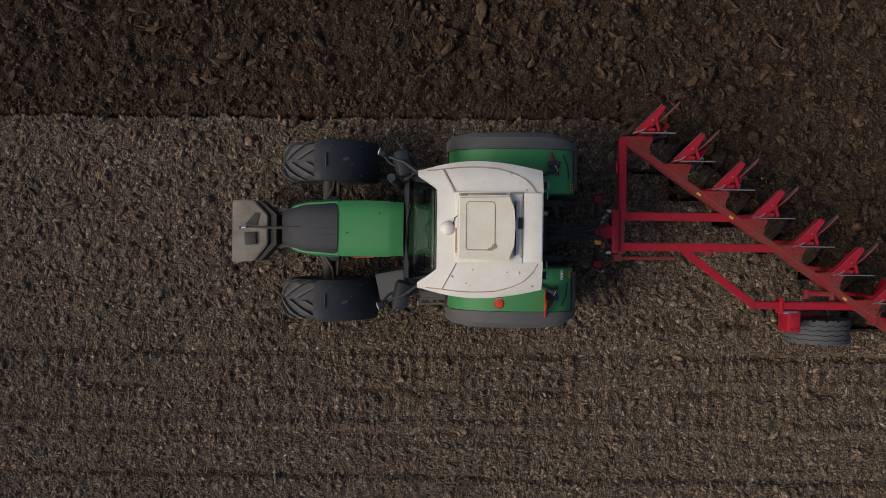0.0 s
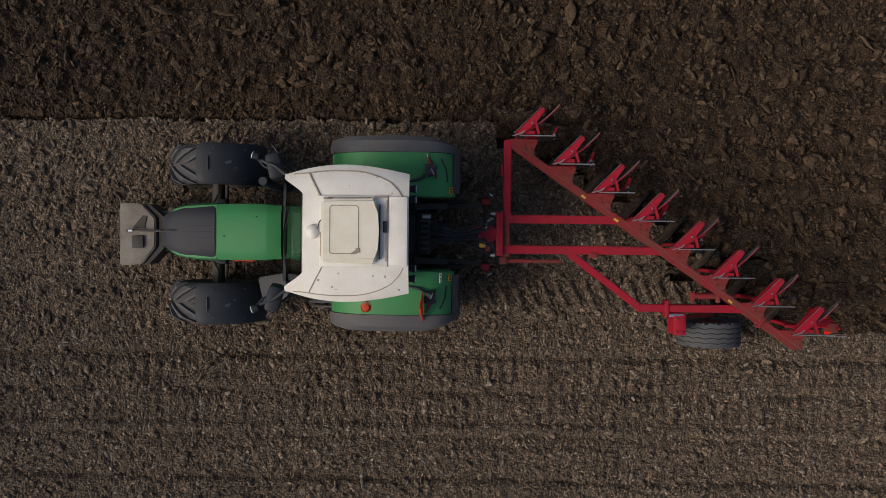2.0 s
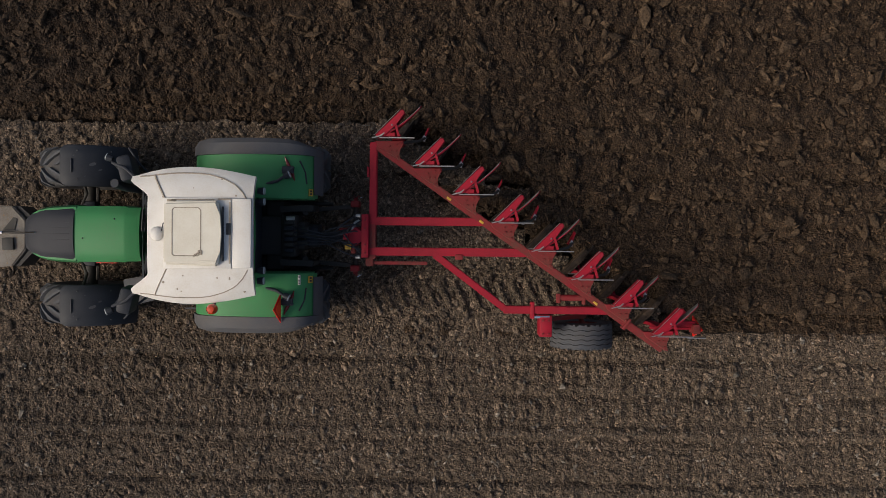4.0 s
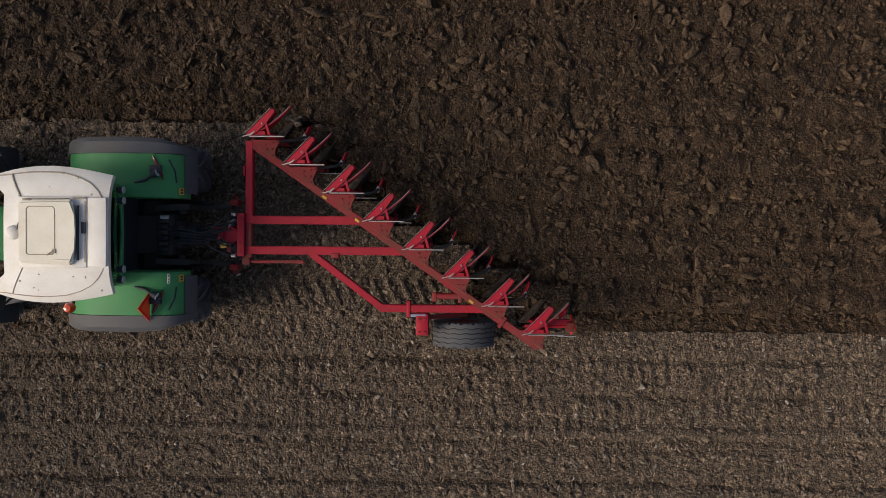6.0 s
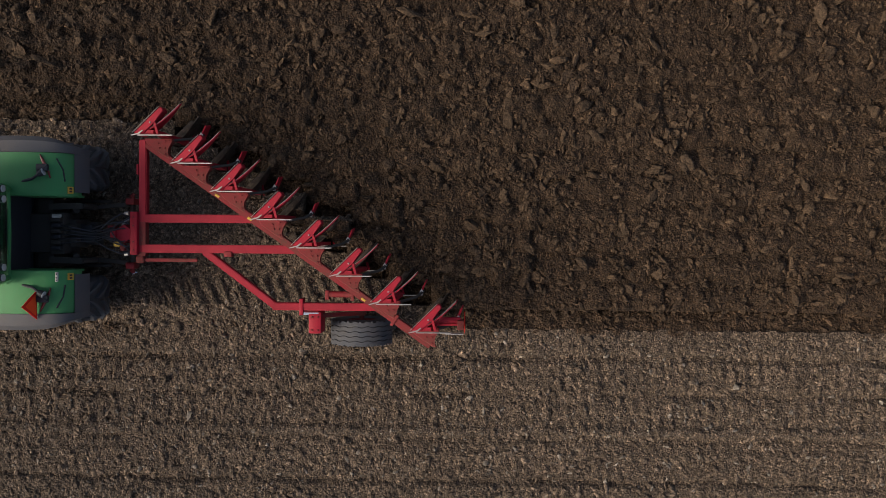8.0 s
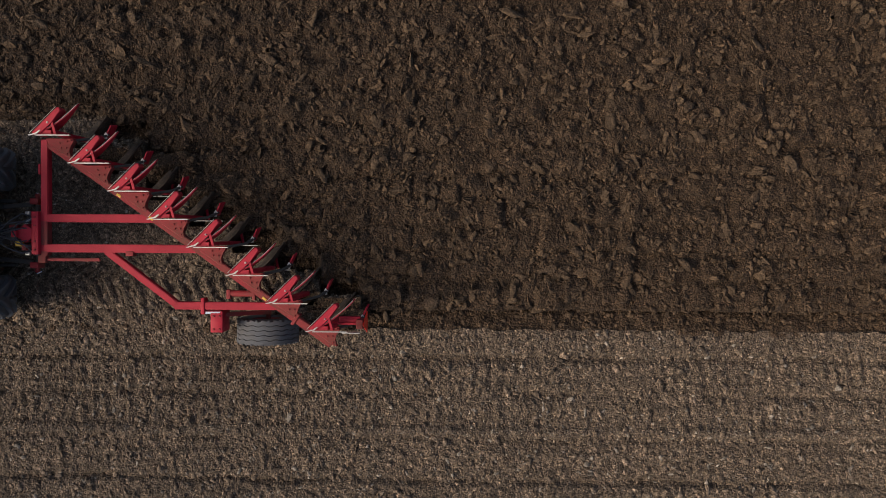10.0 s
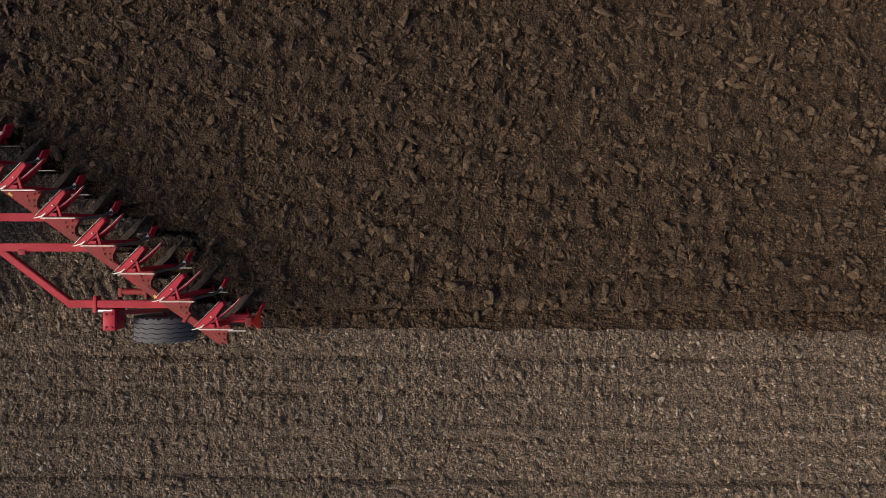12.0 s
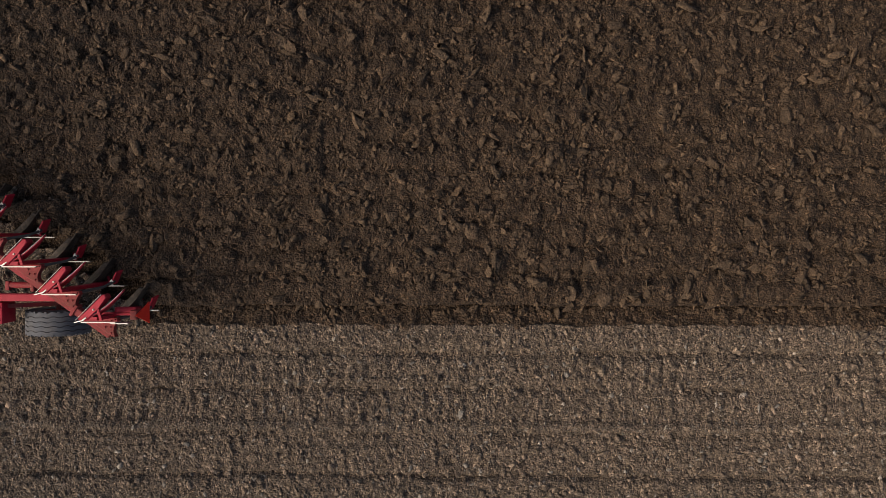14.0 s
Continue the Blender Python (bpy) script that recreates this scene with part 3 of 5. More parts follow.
def tyre_wheel(name, at, r, w, rim_r, lugs, side, dish):
    bm = bmesh.new()
    h = w / 2
    lathe(bm, [(0.03, -0.03 * side), (rim_r * 0.45, -0.05 * side), (rim_r * 0.6, dish * side), (rim_r * 0.95, (dish + 0.02) * side), (rim_r, h * 0.75 * side), (rim_r + 0.03, h * 0.80 * side), (rim_r, h * 0.70 * side), (rim_r * 0.9, -h * 0.7 * side), (rim_r + 0.03, -h * 0.8 * side)], 40)
    wheel = part(name, bm, DARK, tractor, smooth=True)
    wheel.location = at
    bm = bmesh.new()
    c = r - 0.05
    lathe(bm, [(rim_r, -h * 0.78), (rim_r + 0.05, -h * 0.92), ((rim_r + c) / 2, -h), (c - 0.08, -h * 0.96), (c - 0.015, -h * 0.80), (c, -h * 0.4), (c + 0.004, 0), (c, h * 0.4), (c - 0.015, h * 0.80), (c - 0.08, h * 0.96), ((rim_r + c) / 2, h), (rim_r + 0.05, h * 0.92), (rim_r, h * 0.78)], 56)
    part("tyre", bm, RUBBER, wheel, smooth=True)
    for s in (-1, 1):
        bm = bmesh.new()
        rings = []
        for q in range(5):
            f = q / 4
            a = -f * 0.60 * 0.9 / max(r, 0.6)
            y = s * (0.02 + (h * 0.98 - 0.02) * f)
            top = r - (0.0 if f < 0.8 else 0.035)
            da = 0.044 / r
            ring = []
            for rr, d in ((c - 0.03, -1.35), (top, -0.9), (top, 0.9), (c - 0.03, 1.35)):
                if f > 0.95:
                    rr -= 0.05
                ring.append((-rr * math.sin(a + d * da), y, rr * math.cos(a + d * da)))
            rings.append(ring)
        loft(bm, rings)
        first = part("lug", bm, TREAD, wheel)
        for i in range(lugs):
            ob = first if i == 0 else new("lug", first.data)
            ob.parent = wheel
            ob.rotation_euler = (0, 2 * math.pi * (i + (0.5 if s > 0 else 0)) / lugs, 0)
    ROLLING.append((wheel, at, r))


for s in (-1, 1):
    tyre_wheel("rear_wheel", (RA, s * 1.01, 0.95), 0.95, 0.68, 0.48, 18, s, 0.10)
    tyre_wheel("front_wheel", (FA, s * 1.045 - 0.03, 0.72), 0.72, 0.60, 0.36, 15, s, -0.05)

# chassis and axles
bm = bmesh.new()
box(bm, -3.15, -0.3, -0.20, 0.20, 0.62, 1.10, 0.03)
box(bm, -0.55, 0.42, -0.30, 0.30, 0.70, 1.28, 0.04)
box(bm, -1.6, -0.5, -0.42, 0.42, 0.75, 1.20, 0.03)
part("chassis", bm, DARK, tractor)
bm = bmesh.new()
tube(bm, [(FA, -0.8, 0.70), (FA, -0.25, 0.72), (FA, 0.25, 0.72), (FA, 0.8, 0.70)], 0.10, 12)
box(bm, FA - 0.16, FA + 0.16, -0.22, 0.22, 0.55, 0.95, 0.04)
part("front_axle", bm, DARK, tractor, smooth=True)
bm = bmesh.new()
tube(bm, [(RA, -0.72, 0.98), (RA, 0.72, 0.98)], 0.16, 14)
part("rear_axle", bm, DARK, tractor, smooth=True)
for s in (-1, 1):
    bm = bmesh.new()
    tube(bm, [(FA + 0.18, s * 0.25, 0.85), (FA + 0.16, s * 0.72, 0.82)], 0.028)
    part("steering_cylinder", bm, DARK, tractor, smooth=True)
    bm = bmesh.new()
    tube(bm, [(FA - 0.02, s * 0.40, 1.02), (FA + 0.12, s * 0.62, 1.12), (FA + 0.18, s * 0.80, 1.40)], 0.022)
    part("fender_bracket", bm, DARK, tractor, smooth=True)
    bm = bmesh.new()
    box(bm, FA + 0.02, FA + 0.22, s * 0.42 - 0.08, s * 0.42 + 0.08, 0.86, 1.06, 0.02)
    part("axle_block", bm, BLACK, tractor)

# front mudguards: an arched plate with turned-down sides and rounded front corners
for s in (-1, 1):
    bm = bmesh.new()
    rows = []
    for q in range(25):
        a = radians(98 - 90 * q / 24)
        half = 0.305 - 0.05 * max(0, 1 - q / 2) ** 2
        section = [(-half - 0.008, -0.07), (-half - 0.004, -0.02), (-half + 0.02, -0.002), (-half * 0.5, 0.008), (0, 0.011), (half * 0.5, 0.008), (half - 0.02, -0.002), (half + 0.004, -0.02), (half + 0.008, -0.07)]
        ring = section + [(v * 0.97, d - 0.014) for v, d in section[::-1]]
        rows.append([(FA + (0.80 + d) * math.cos(a), s * 1.047 - 0.03 + v, 0.72 + (0.80 + d) * math.sin(a)) for v, d in ring])
    loft(bm, rows)
    g = part("front_mudguard", bm, BLACK, tractor, "black plastic front mudguard", smooth=False)
    bm = bmesh.new()
    box(bm, FA + 0.055, FA + 0.08, s * 1.047 - 0.13, s * 1.047 + 0.07, 1.52, 1.55, 0.008)
    part("rib", bm, BLACK, g)
    for q, v in ((5, -0.2), (5, 0.22), (14, -0.22), (14, 0.22)):
        a = radians(98 - 90 * q / 24)
        bm = bmesh.new()
        bmesh.ops.create_uvsphere(bm, u_segments=8, v_segments=5, radius=0.012, matrix=pose(FA + 0.812 * math.cos(a), s * 1.047 - 0.03 + v, 0.72 + 0.812 * math.sin(a)))
        part("bolt", bm, GREY, g)
    for q, v, d in ((9, 0.02, 0.055), (11, -0.06, 0.03), (4, 0.15, 0.014), (16, 0.10, 0.02), (7, -0.16, 0.012)):
        a = radians(98 - 90 * q / 24)
        bm = bmesh.new()
        bmesh.ops.create_circle(bm, cap_ends=True, segments=9, radius=d, matrix=Matrix.Diagonal((1, 0.45, 1, 1)))
        r = bmesh.ops.extrude_face_region(bm, geom=list(bm.faces))
        bmesh.ops.translate(bm, vec=(0, 0, 0.003), verts=[p for p in r["geom"] if isinstance(p, bmesh.types.BMVert)])
        bmesh.ops.transform(bm, matrix=pose(FA + 0.811 * math.cos(a), s * (1.047 + v) - 0.03, 0.72 + 0.811 * math.sin(a), 0, 90 - math.degrees(a), 20), verts=bm.verts)
        part("mud_splash", bm, GREY, g)

# bonnet
def hood_ring(x, half, top, low, crown):
    pts = []
    for i in range(13):
        v = -1 + i / 6
        pts.append((x, v * half, top + crown * (1 - v * v) - (0.05 if abs(v) > 0.99 else 0.012 if abs(v) > 0.8 else 0)))
    return pts + [(x, half * 1.03, (top + low) / 2), (x, half * 1.0, low), (x, -half * 1.0, low), (x, -half * 1.03, (top + low) / 2)]


bm = bmesh.new()
loft(bm, [hood_ring(-2.44, 0.40, 1.925, 1.15, 0.06), hood_ring(-2.0, 0.405, 1.955, 1.15, 0.06), hood_ring(-1.72, 0.40, 1.97, 1.15, 0.06), hood_ring(-1.68, 0.385, 1.97, 1.15, 0.06), hood_ring(-1.50, 0.385, 1.93, 1.15, 0.045)])
hood = part("bonnet", bm, GREEN, tractor, "green painted bonnet", smooth=False)
for f in hood.data.polygons:
    f.use_smooth = True
bm = bmesh.new()
loft(bm, [hood_ring(-3.31, 0.20, 1.60, 1.10, 0.015), hood_ring(-3.28, 0.235, 1.69, 1.10, 0.025), hood_ring(-3.15, 0.295, 1.79, 1.12, 0.04), hood_ring(-3.0, 0.345, 1.855, 1.13, 0.05), hood_ring(-2.90, 0.365, 1.885, 1.14, 0.055), hood_ring(-2.49, 0.378, 1.945, 1.15, 0.055), hood_ring(-2.44, 0.35, 1.952, 1.15, 0.055)])
grille = part("grille", bm, HOODBLACK, tractor, "black plastic grille hood", smooth=True)
for i in range(7):
    y = -0.27 + 0.09 * i
    bm = bmesh.new()
    tube(bm, [(-2.90, y * 0.92, 1.934 - 0.45 * y * y), (-2.5, y * 0.92, 1.998 - 0.45 * y * y)], 0.007, 6)
    part("slat", bm, HOODBLACK, grille)
for s in (-1, 1):
    bm = bmesh.new()
    loft(bm, [[(x, s * (h - 0.06), 1.915 - dz), (x, s * (h - 0.005), 1.905 - dz), (x, s * (h + 0.025), 1.80 - dz), (x, s * (h + 0.02), 1.16), (x, s * (h - 0.06), 1.16)] for x, h, dz in ((-3.16, 0.29, 0.16), (-3.05, 0.335, 0.10), (-2.90, 0.365, 0.05), (-2.75, 0.38, 0.03), (-2.44, 0.395, 0.0))])
    part("side_panel", bm, GREEN, tractor)
bm = bmesh.new()
box(bm, -2.25, -1.95, -0.428, -0.418, 1.60, 1.66)
part("name_strip", bm, SIGNRED, tractor)
for x, y in ((-2.30, -0.06), (-1.84, 0.22)):
    bm = bmesh.new()
    bmesh.ops.create_uvsphere(bm, u_segments=8, v_segments=6, radius=0.012, matrix=pose(x, y, 2.015))
    part("cap_screw", bm, BLACK, tractor)

# front weight on its linkage
bm = bmesh.new()
prism(bm, [(-4.23, -0.545), (-3.88, -0.52), (-3.67, -0.25), (-3.67, 0.20), (-3.88, 0.42), (-4.23, 0.43)], 0.50, 0.94)
bmesh.ops.bevel(bm, geom=list(bm.edges), offset=0.02, segments=2, affect="EDGES")
weight = part("front_weight", bm, CASTING, tractor, "weathered grey front ballast weight")
bm = bmesh.new()
prism(bm, [(-3.86, -0.52), (-3.64, -0.25), (-3.64, 0.20), (-3.86, 0.42), (-3.79, 0.42), (-3.55, 0.21), (-3.55, -0.26), (-3.79, -0.52)], 0.46, 0.88)
part("weight_back", bm, DARK, weight)
bm = bmesh.new()
box(bm, -4.03, -3.85, -0.06, 0.13, 0.93, 0.985, 0.012, m=pose(0, 0, 0, 0, 0, 3))
part("hitch_pocket", bm, DARK, weight)
bm = bmesh.new()
prism(bm, [(-4.02, 0.05), (-3.86, 0.24), (-3.80, 0.22), (-3.84, 0.04)], 0.93, 0.955)
part("lifting_eye", bm, DARK, weight)
bm = bmesh.new()
tube(bm, [(-4.10, 0.0, 0.99), (-3.98, 0.01, 1.01), (-3.55, 0.0, 1.10), (-3.35, 0.0, 1.16)], 0.018)
part("top_link", bm, DARK, weight, smooth=True)
bm = bmesh.new()
tube(bm, [(-4.06, 0.005, 1.02), (-3.99, 0.005, 1.025)], 0.026)
part("pin", bm, CHROME, weight, smooth=True)
bm = bmesh.new()
tube(bm, [(-3.40, 0.015, 1.62), (-3.03, 0.015, 1.93)], 0.010)
part("aerial", bm, CHROME, tractor, "thin chrome rod", smooth=True)
for s in (-1, 1):
    bm = bmesh.new()
    bar(bm, (-3.05, s * 0.24, 0.80), (-3.66, s * 0.30, 0.72), 0.06, 0.10)
    part("front_link_arm", bm, DARK, tractor)
bm = bmesh.new()
box(bm, -3.32, -3.02, -0.26, 0.26, 0.66, 1.05, 0.03)
part("front_hitch", bm, DARK, tractor)

# cab: floor, pillars, glass
bm = bmesh.new()
box(bm, -1.30, 0.08, -0.66, 0.66, 1.15, 1.24, 0.02)
box(bm, -1.36, -1.20, -0.60, 0.60, 1.2, 1.92, 0.03)
part("cab_floor", bm, BLACK, tractor)
bm = bmesh.new()
box(bm, -0.50, -0.06, -0.27, 0.27, 1.5, 1.62, 0.05)
box(bm, -0.16, -0.03, -0.25, 0.25, 1.6, 2.2, 0.05)
part("driver_seat", bm, BLACK, tractor, "empty black seat")
for s in (-1, 1):
    bm = bmesh.new()
    tube(bm, [(-1.42, s * 0.72, 1.30), (-1.36, s * 0.74, 2.0), (-1.08, s * 0.68, 2.88)], 0.035)
    part("front_pillar", bm, BLACK, tractor, smooth=True)
    bm = bmesh.new()
    tube(bm, [(0.10, s * 0.62, 1.85), (0.17, s * 0.66, 2.2), (0.28, s * 0.66, 2.86)], 0.04)
    part("rear_pillar", bm, GREEN, tractor, smooth=True)
    bm = bmesh.new()
    loft(bm, [[(x, s * y, z), (x, s * (y - 0.01), z)] for x, y, z in ((-1.38, 0.77, 1.9), (0.25, 0.70, 1.9))], closed=False)
    bm2 = [(-1.40, 0.80, 1.35), (0.24, 0.72, 1.75), (0.28, 0.70, 2.78), (-1.08, 0.74, 2.78)]
    vs = [bm.verts.new((x, s * y, z)) for x, y, z in bm2]
    bm.faces.new(vs)
    part("side_window", bm, GLASS, tractor)


def pane(pts, thick=0.008):
    bm = bmesh.new()
    a = [Vector(p) for p in pts]
    n = (a[1] - a[0]).cross(a[2] - a[0]).normalized() * thick
    loft(bm, [a, [p + n for p in a]])
    return bm


# windscreen: curved glass that leans back under the roof, in a black frame
def screen_point(u, v):
    half = 0.70 - 0.10 * u
    return Vector((-1.46 + 0.42 * u ** 0.9 + 0.05 * v * v * (1 - u), v * half, 1.96 + 0.95 * u))


bm = bmesh.new()
lean = Vector((-0.008, 0, 0.003))
loft(bm, [[screen_point(i / 6, -1 + j / 5) for j in range(11)] + [screen_point(i / 6, 1 - j / 5) - lean for j in range(11)] for i in range(7)])
screen = part("windscreen", bm, GLASS, tractor, "dark tinted windscreen")
for s in (-1, 1):
    bm = bmesh.new()
    tube(bm, [screen_point(i / 6, s * 1.02) for i in range(7)], 0.022, 8)
    part("frame", bm, BLACK, screen)
# pale strip added behind the glass, standing in for its reflection under the roof
bm = bmesh.new()
box(bm, -1.07, -0.98, -0.52, 0.52, 2.70, 2.73, 0.01)
part("reflection_strip", bm, INSIDE, tractor)
bm = bmesh.new()
loft(bm, [[(-1.30, -0.34, 1.3), (-1.30, 0.34, 1.3), (-1.02, 0.34, 1.3), (-1.02, -0.34, 1.3)], [(-1.34, -0.36, 1.95), (-1.34, 0.36, 1.95), (-1.10, 0.30, 1.95), (-1.10, -0.30, 1.95)], [(-1.30, -0.30, 2.05), (-1.30, 0.30, 2.05), (-1.14, 0.26, 2.05), (-1.14, -0.26, 2.05)]])
part("dashboard", bm, INSIDE, tractor)
bm = bmesh.new()
tube(bm, [(-0.98 + 0.19 * math.cos(radians(a)), 0.19 * math.sin(radians(a)), 2.06 - 0.07 * math.cos(radians(a))) for a in range(0, 361, 20)], 0.016, 6)
part("steering_wheel", bm, BLACK, tractor, smooth=True)
bm = bmesh.new()
loft(bm, [[(-1.47, -0.70, 1.93), (-1.42, -0.70, 1.99), (-1.42, 0.70, 1.99), (-1.47, 0.70, 1.93)], [(-1.50, -0.70, 1.80), (-1.36, -0.70, 1.80), (-1.36, 0.70, 1.80), (-1.50, 0.70, 1.80)]])
part("windscreen_cowl", bm, BLACK, tractor)
for a, b in (((-1.46, 0.05, 1.98), (-1.40, 0.36, 2.10)), ((-1.46, 0.10, 1.98), (-1.43, 0.33, 2.03))):
    bm = bmesh.new()
    tube(bm, [a, b], 0.009, 6)
    part("wiper", bm, BLACK, tractor)
part("rear_window", pane([(0.10, 0.60, 1.97), (0.10, -0.60, 1.97), (0.30, -0.60, 2.84), (0.30, 0.60, 2.84)]), GLASS, tractor)
bm = bmesh.new()
loft(bm, [[(0.0, -0.60, 1.30), (0.0, 0.60, 1.30), (0.10, 0.60, 1.30), (0.10, -0.60, 1.30)], [(0.0, -0.62, 1.86), (0.0, 0.62, 1.86), (0.13, 0.62, 1.86), (0.13, -0.62, 1.86)], [(0.05, -0.62, 1.96), (0.05, 0.62, 1.96), (0.14, 0.60, 1.96), (0.14, -0.60, 1.96)]])
part("rear_panel", bm, BLACK, tractor, "black panel below the rear window")
bm = bmesh.new()
tube(bm, [(0.13, -0.62, 1.975), (0.15, 0.0, 1.985), (0.13, 0.62, 1.975)], 0.028)
part("window_rail", bm, GREEN, tractor)

# roof
def roof_half(x):
    t = (x + 1.22) / 1.61
    return 0.775 + 0.125 * math.sin(math.pi * min(1, max(0, t)) ** 0.9) + 0.01 * t


def roof_point(u, v, inset=0.0, rise=0.0):
    front = -1.00 - 0.26 * min(1, max(0, abs(v) - 0.62) / 0.30)
    x = front + (0.385 - front) * u
    y = v * (roof_half(x) - inset)
    z = 2.965 - 0.17 * abs(v) ** 4 - 0.06 * max(0, 0.25 - u) * 4 * 0.6 - 0.05 * max(0, u - 0.85) / 0.15 * 0.5
    return Vector((x, y, z + rise))


bm = bmesh.new()
NU, NV = 22, 51
top = [[bm.verts.new(roof_point(i / (NU - 1), -1 + 2 * j / (NV - 1))) for j in range(NV)] for i in range(NU)]
for i in range(NU - 1):
    for j in range(NV - 1):
        bm.faces.new((top[i][j], top[i][j + 1], top[i + 1][j + 1], top[i + 1][j]))
rim = top[0] + [top[i][-1] for i in range(1, NU)] + top[-1][::-1][1:] + [top[i][0] for i in range(NU - 2, 0, -1)]
low = [bm.verts.new(v.co + Vector((0.01 * (1 if v.co.x < 0 else -1), -0.02 * v.co.y, -0.10))) for v in rim]
for a in range(len(rim)):
    b = (a + 1) % len(rim)
    bm.faces.new((rim[a], rim[b], low[b], low[a]))
bm.faces.new(low)
roof = part("cab_roof", bm, WHITE, tractor, "white cab roof with dust in its seams")
for f in roof.data.polygons:
    f.use_smooth = abs(f.normal.z) > 0.5


def on_roof(x, y, rise=0.004):
    front = -1.00 - 0.26 * min(1, max(0, abs(y) / roof_half(x) - 0.62) / 0.30)
    return roof_point((x - front) / (0.385 - front), y / roof_half(x), 0, rise)


for s in (-1, 1):
    bm = bmesh.new()
    knots = [(-1.14, 0.03), (-1.0, 0.06), (-0.8, 0.075), (-0.5, 0.085), (-0.2, 0.09), (0.0, 0.12), (0.15, 0.17), (0.26, 0.26), (0.32, 0.36)]
    xs = np.linspace(-1.14, 0.32, 40)
    tube(bm, [on_roof(x, s * (roof_half(x) - np.interp(x, [k[0] for k in knots], [k[1] for k in knots])), 0.003) for x in xs], 0.009 if s > 0 else 0.006, 6)
    part("roof_seam", bm, GRIME, roof)
    bm = bmesh.new()
    tube(bm, [on_roof(-0.93 + 0.19 * f / 12, s * (0.79 - 0.35 * f / 12), 0.004) for f in range(13)], 0.014 if s > 0 else 0.008, 6)
    part("roof_groove", bm, GRIME, roof)
roof.location.z = 0.08
# recess round the hatch, then the hatch
bm = bmesh.new()
box(bm, -0.77, 0.12, -0.43, 0.49, 2.94, 2.985, 0.015)
part("hatch_tray", bm, WHITE, roof, "dusty tray round the roof hatch")
bm = bmesh.new()
prism(bm, [(-0.735, -0.375), (-0.04, -0.395), (0.0, -0.20), (0.012, 0.04), (0.0, 0.26), (-0.04, 0.455), (-0.735, 0.435)], 2.97, 3.085)
bmesh.ops.bevel(bm, geom=[e for e in bm.edges if all(v.co.z > 3 for v in e.verts)] + [e for e in bm.edges if abs(e.verts[0].co.z - e.verts[1].co.z) > 0.05], offset=0.03, segments=3, affect="EDGES")
hatch = part("roof_hatch", bm, CREAM, roof, "cream plastic roof hatch", smooth=False)


def outline(bm, pts, r):
    pts = [Vector(p) for p in pts]
    for a, b in zip(pts, pts[1:] + pts[:1]):
        tube(bm, [a, b], r, 6)
    return bm


bm = bmesh.new()
outline(bm, [(-0.62, -0.24, 3.086), (-0.62, 0.33, 3.086), (-0.59, 0.36, 3.086), (-0.28, 0.36, 3.086), (-0.25, 0.33, 3.086), (-0.25, -0.23, 3.086), (-0.28, -0.26, 3.086), (-0.59, -0.26, 3.086)], 0.006)
part("hatch_seam", bm, GRIME, hatch)
bm = bmesh.new()
box(bm, -0.245, -0.19, -0.285, -0.225, 3.08, 3.10, 0.008, m=pose(-0.04, 0.04, 0))
tube(bm, [(-0.34, -0.26, 3.093), (-0.26, -0.21, 3.097)], 0.012)
part("latch", bm, GRIME, hatch)
bm = bmesh.new()
box(bm, -0.26, -0.07, -0.335, -0.320, 3.082, 3.092, 0.004)
part("hatch_rib", bm, CREAM, hatch)
bm = bmesh.new()
box(bm, 0.010, 0.024, -0.33, 0.38, 2.985, 3.05, 0.004)
part("air_slot", bm, BLACK, roof)
bm = bmesh.new()
box(bm, 0.088, 0.112, -0.36, 0.44, 2.98, 2.990, 0.004)
part("dust_strip", bm, GRIME, roof)
bm = bmesh.new()
box(bm, 0.055, 0.115, 0.015, 0.165, 2.985, 3.0, 0.006)
part("roof_catch", bm, BLACK, roof)
# dirt that has gathered along the hatch
for x0, x1, y0, y1 in ((-0.66, -0.10, 0.458, 0.474), (-0.06, 0.11, 0.462, 0.486), (-0.72, -0.60, 0.44, 0.470), (-0.762, -0.742, -0.30, 0.02)):
    bm = bmesh.new()
    box(bm, x0, x1, y0, y1, 2.984, 2.992, 0.003)
    part("dirt_strip", bm, GRIME, roof)
bm = bmesh.new()
box(bm, 0.125, 0.372, -0.415, 0.485, 2.93, 2.975, 0.012)
part("rear_flap", bm, WHITE, roof)
for s in (-1, 1):
    bm = bmesh.new()
    tube(bm, [(-0.72, s * 0.28, 2.99), (-0.68, s * 0.28, 2.99)], 0.032, 10)
    tube(bm, [(-0.74, s * 0.24, 2.995), (-0.66, s * 0.30, 2.995)], 0.012, 6)
    part("hinge", bm, CHROME, roof)
    bm = bmesh.new()
    box(bm, -0.735, -0.70, s * 0.13 - 0.06, s * 0.13 + 0.06, 2.975, 2.995, 0.004)
    part("vent_mark", bm, GRIME, roof)
bm = bmesh.new()
bmesh.ops.create_uvsphere(bm, u_segments=20, v_segments=10, radius=0.095, matrix=pose(-0.86, 0.02, 2.955) @ Matrix.Diagonal((1, 1, 0.75, 1)))
part("receiver_dome", bm, WHITE, roof, smooth=True)
bm = bmesh.new()
tube(bm, [(-0.79, 0.06, 2.99), (-0.77, 0.15, 2.995), (-0.72, 0.19, 3.0), (-0.68, 0.20, 3.0)], 0.007, 6)
part("cable", bm, BLACK, roof)
rs = random.Random(4)
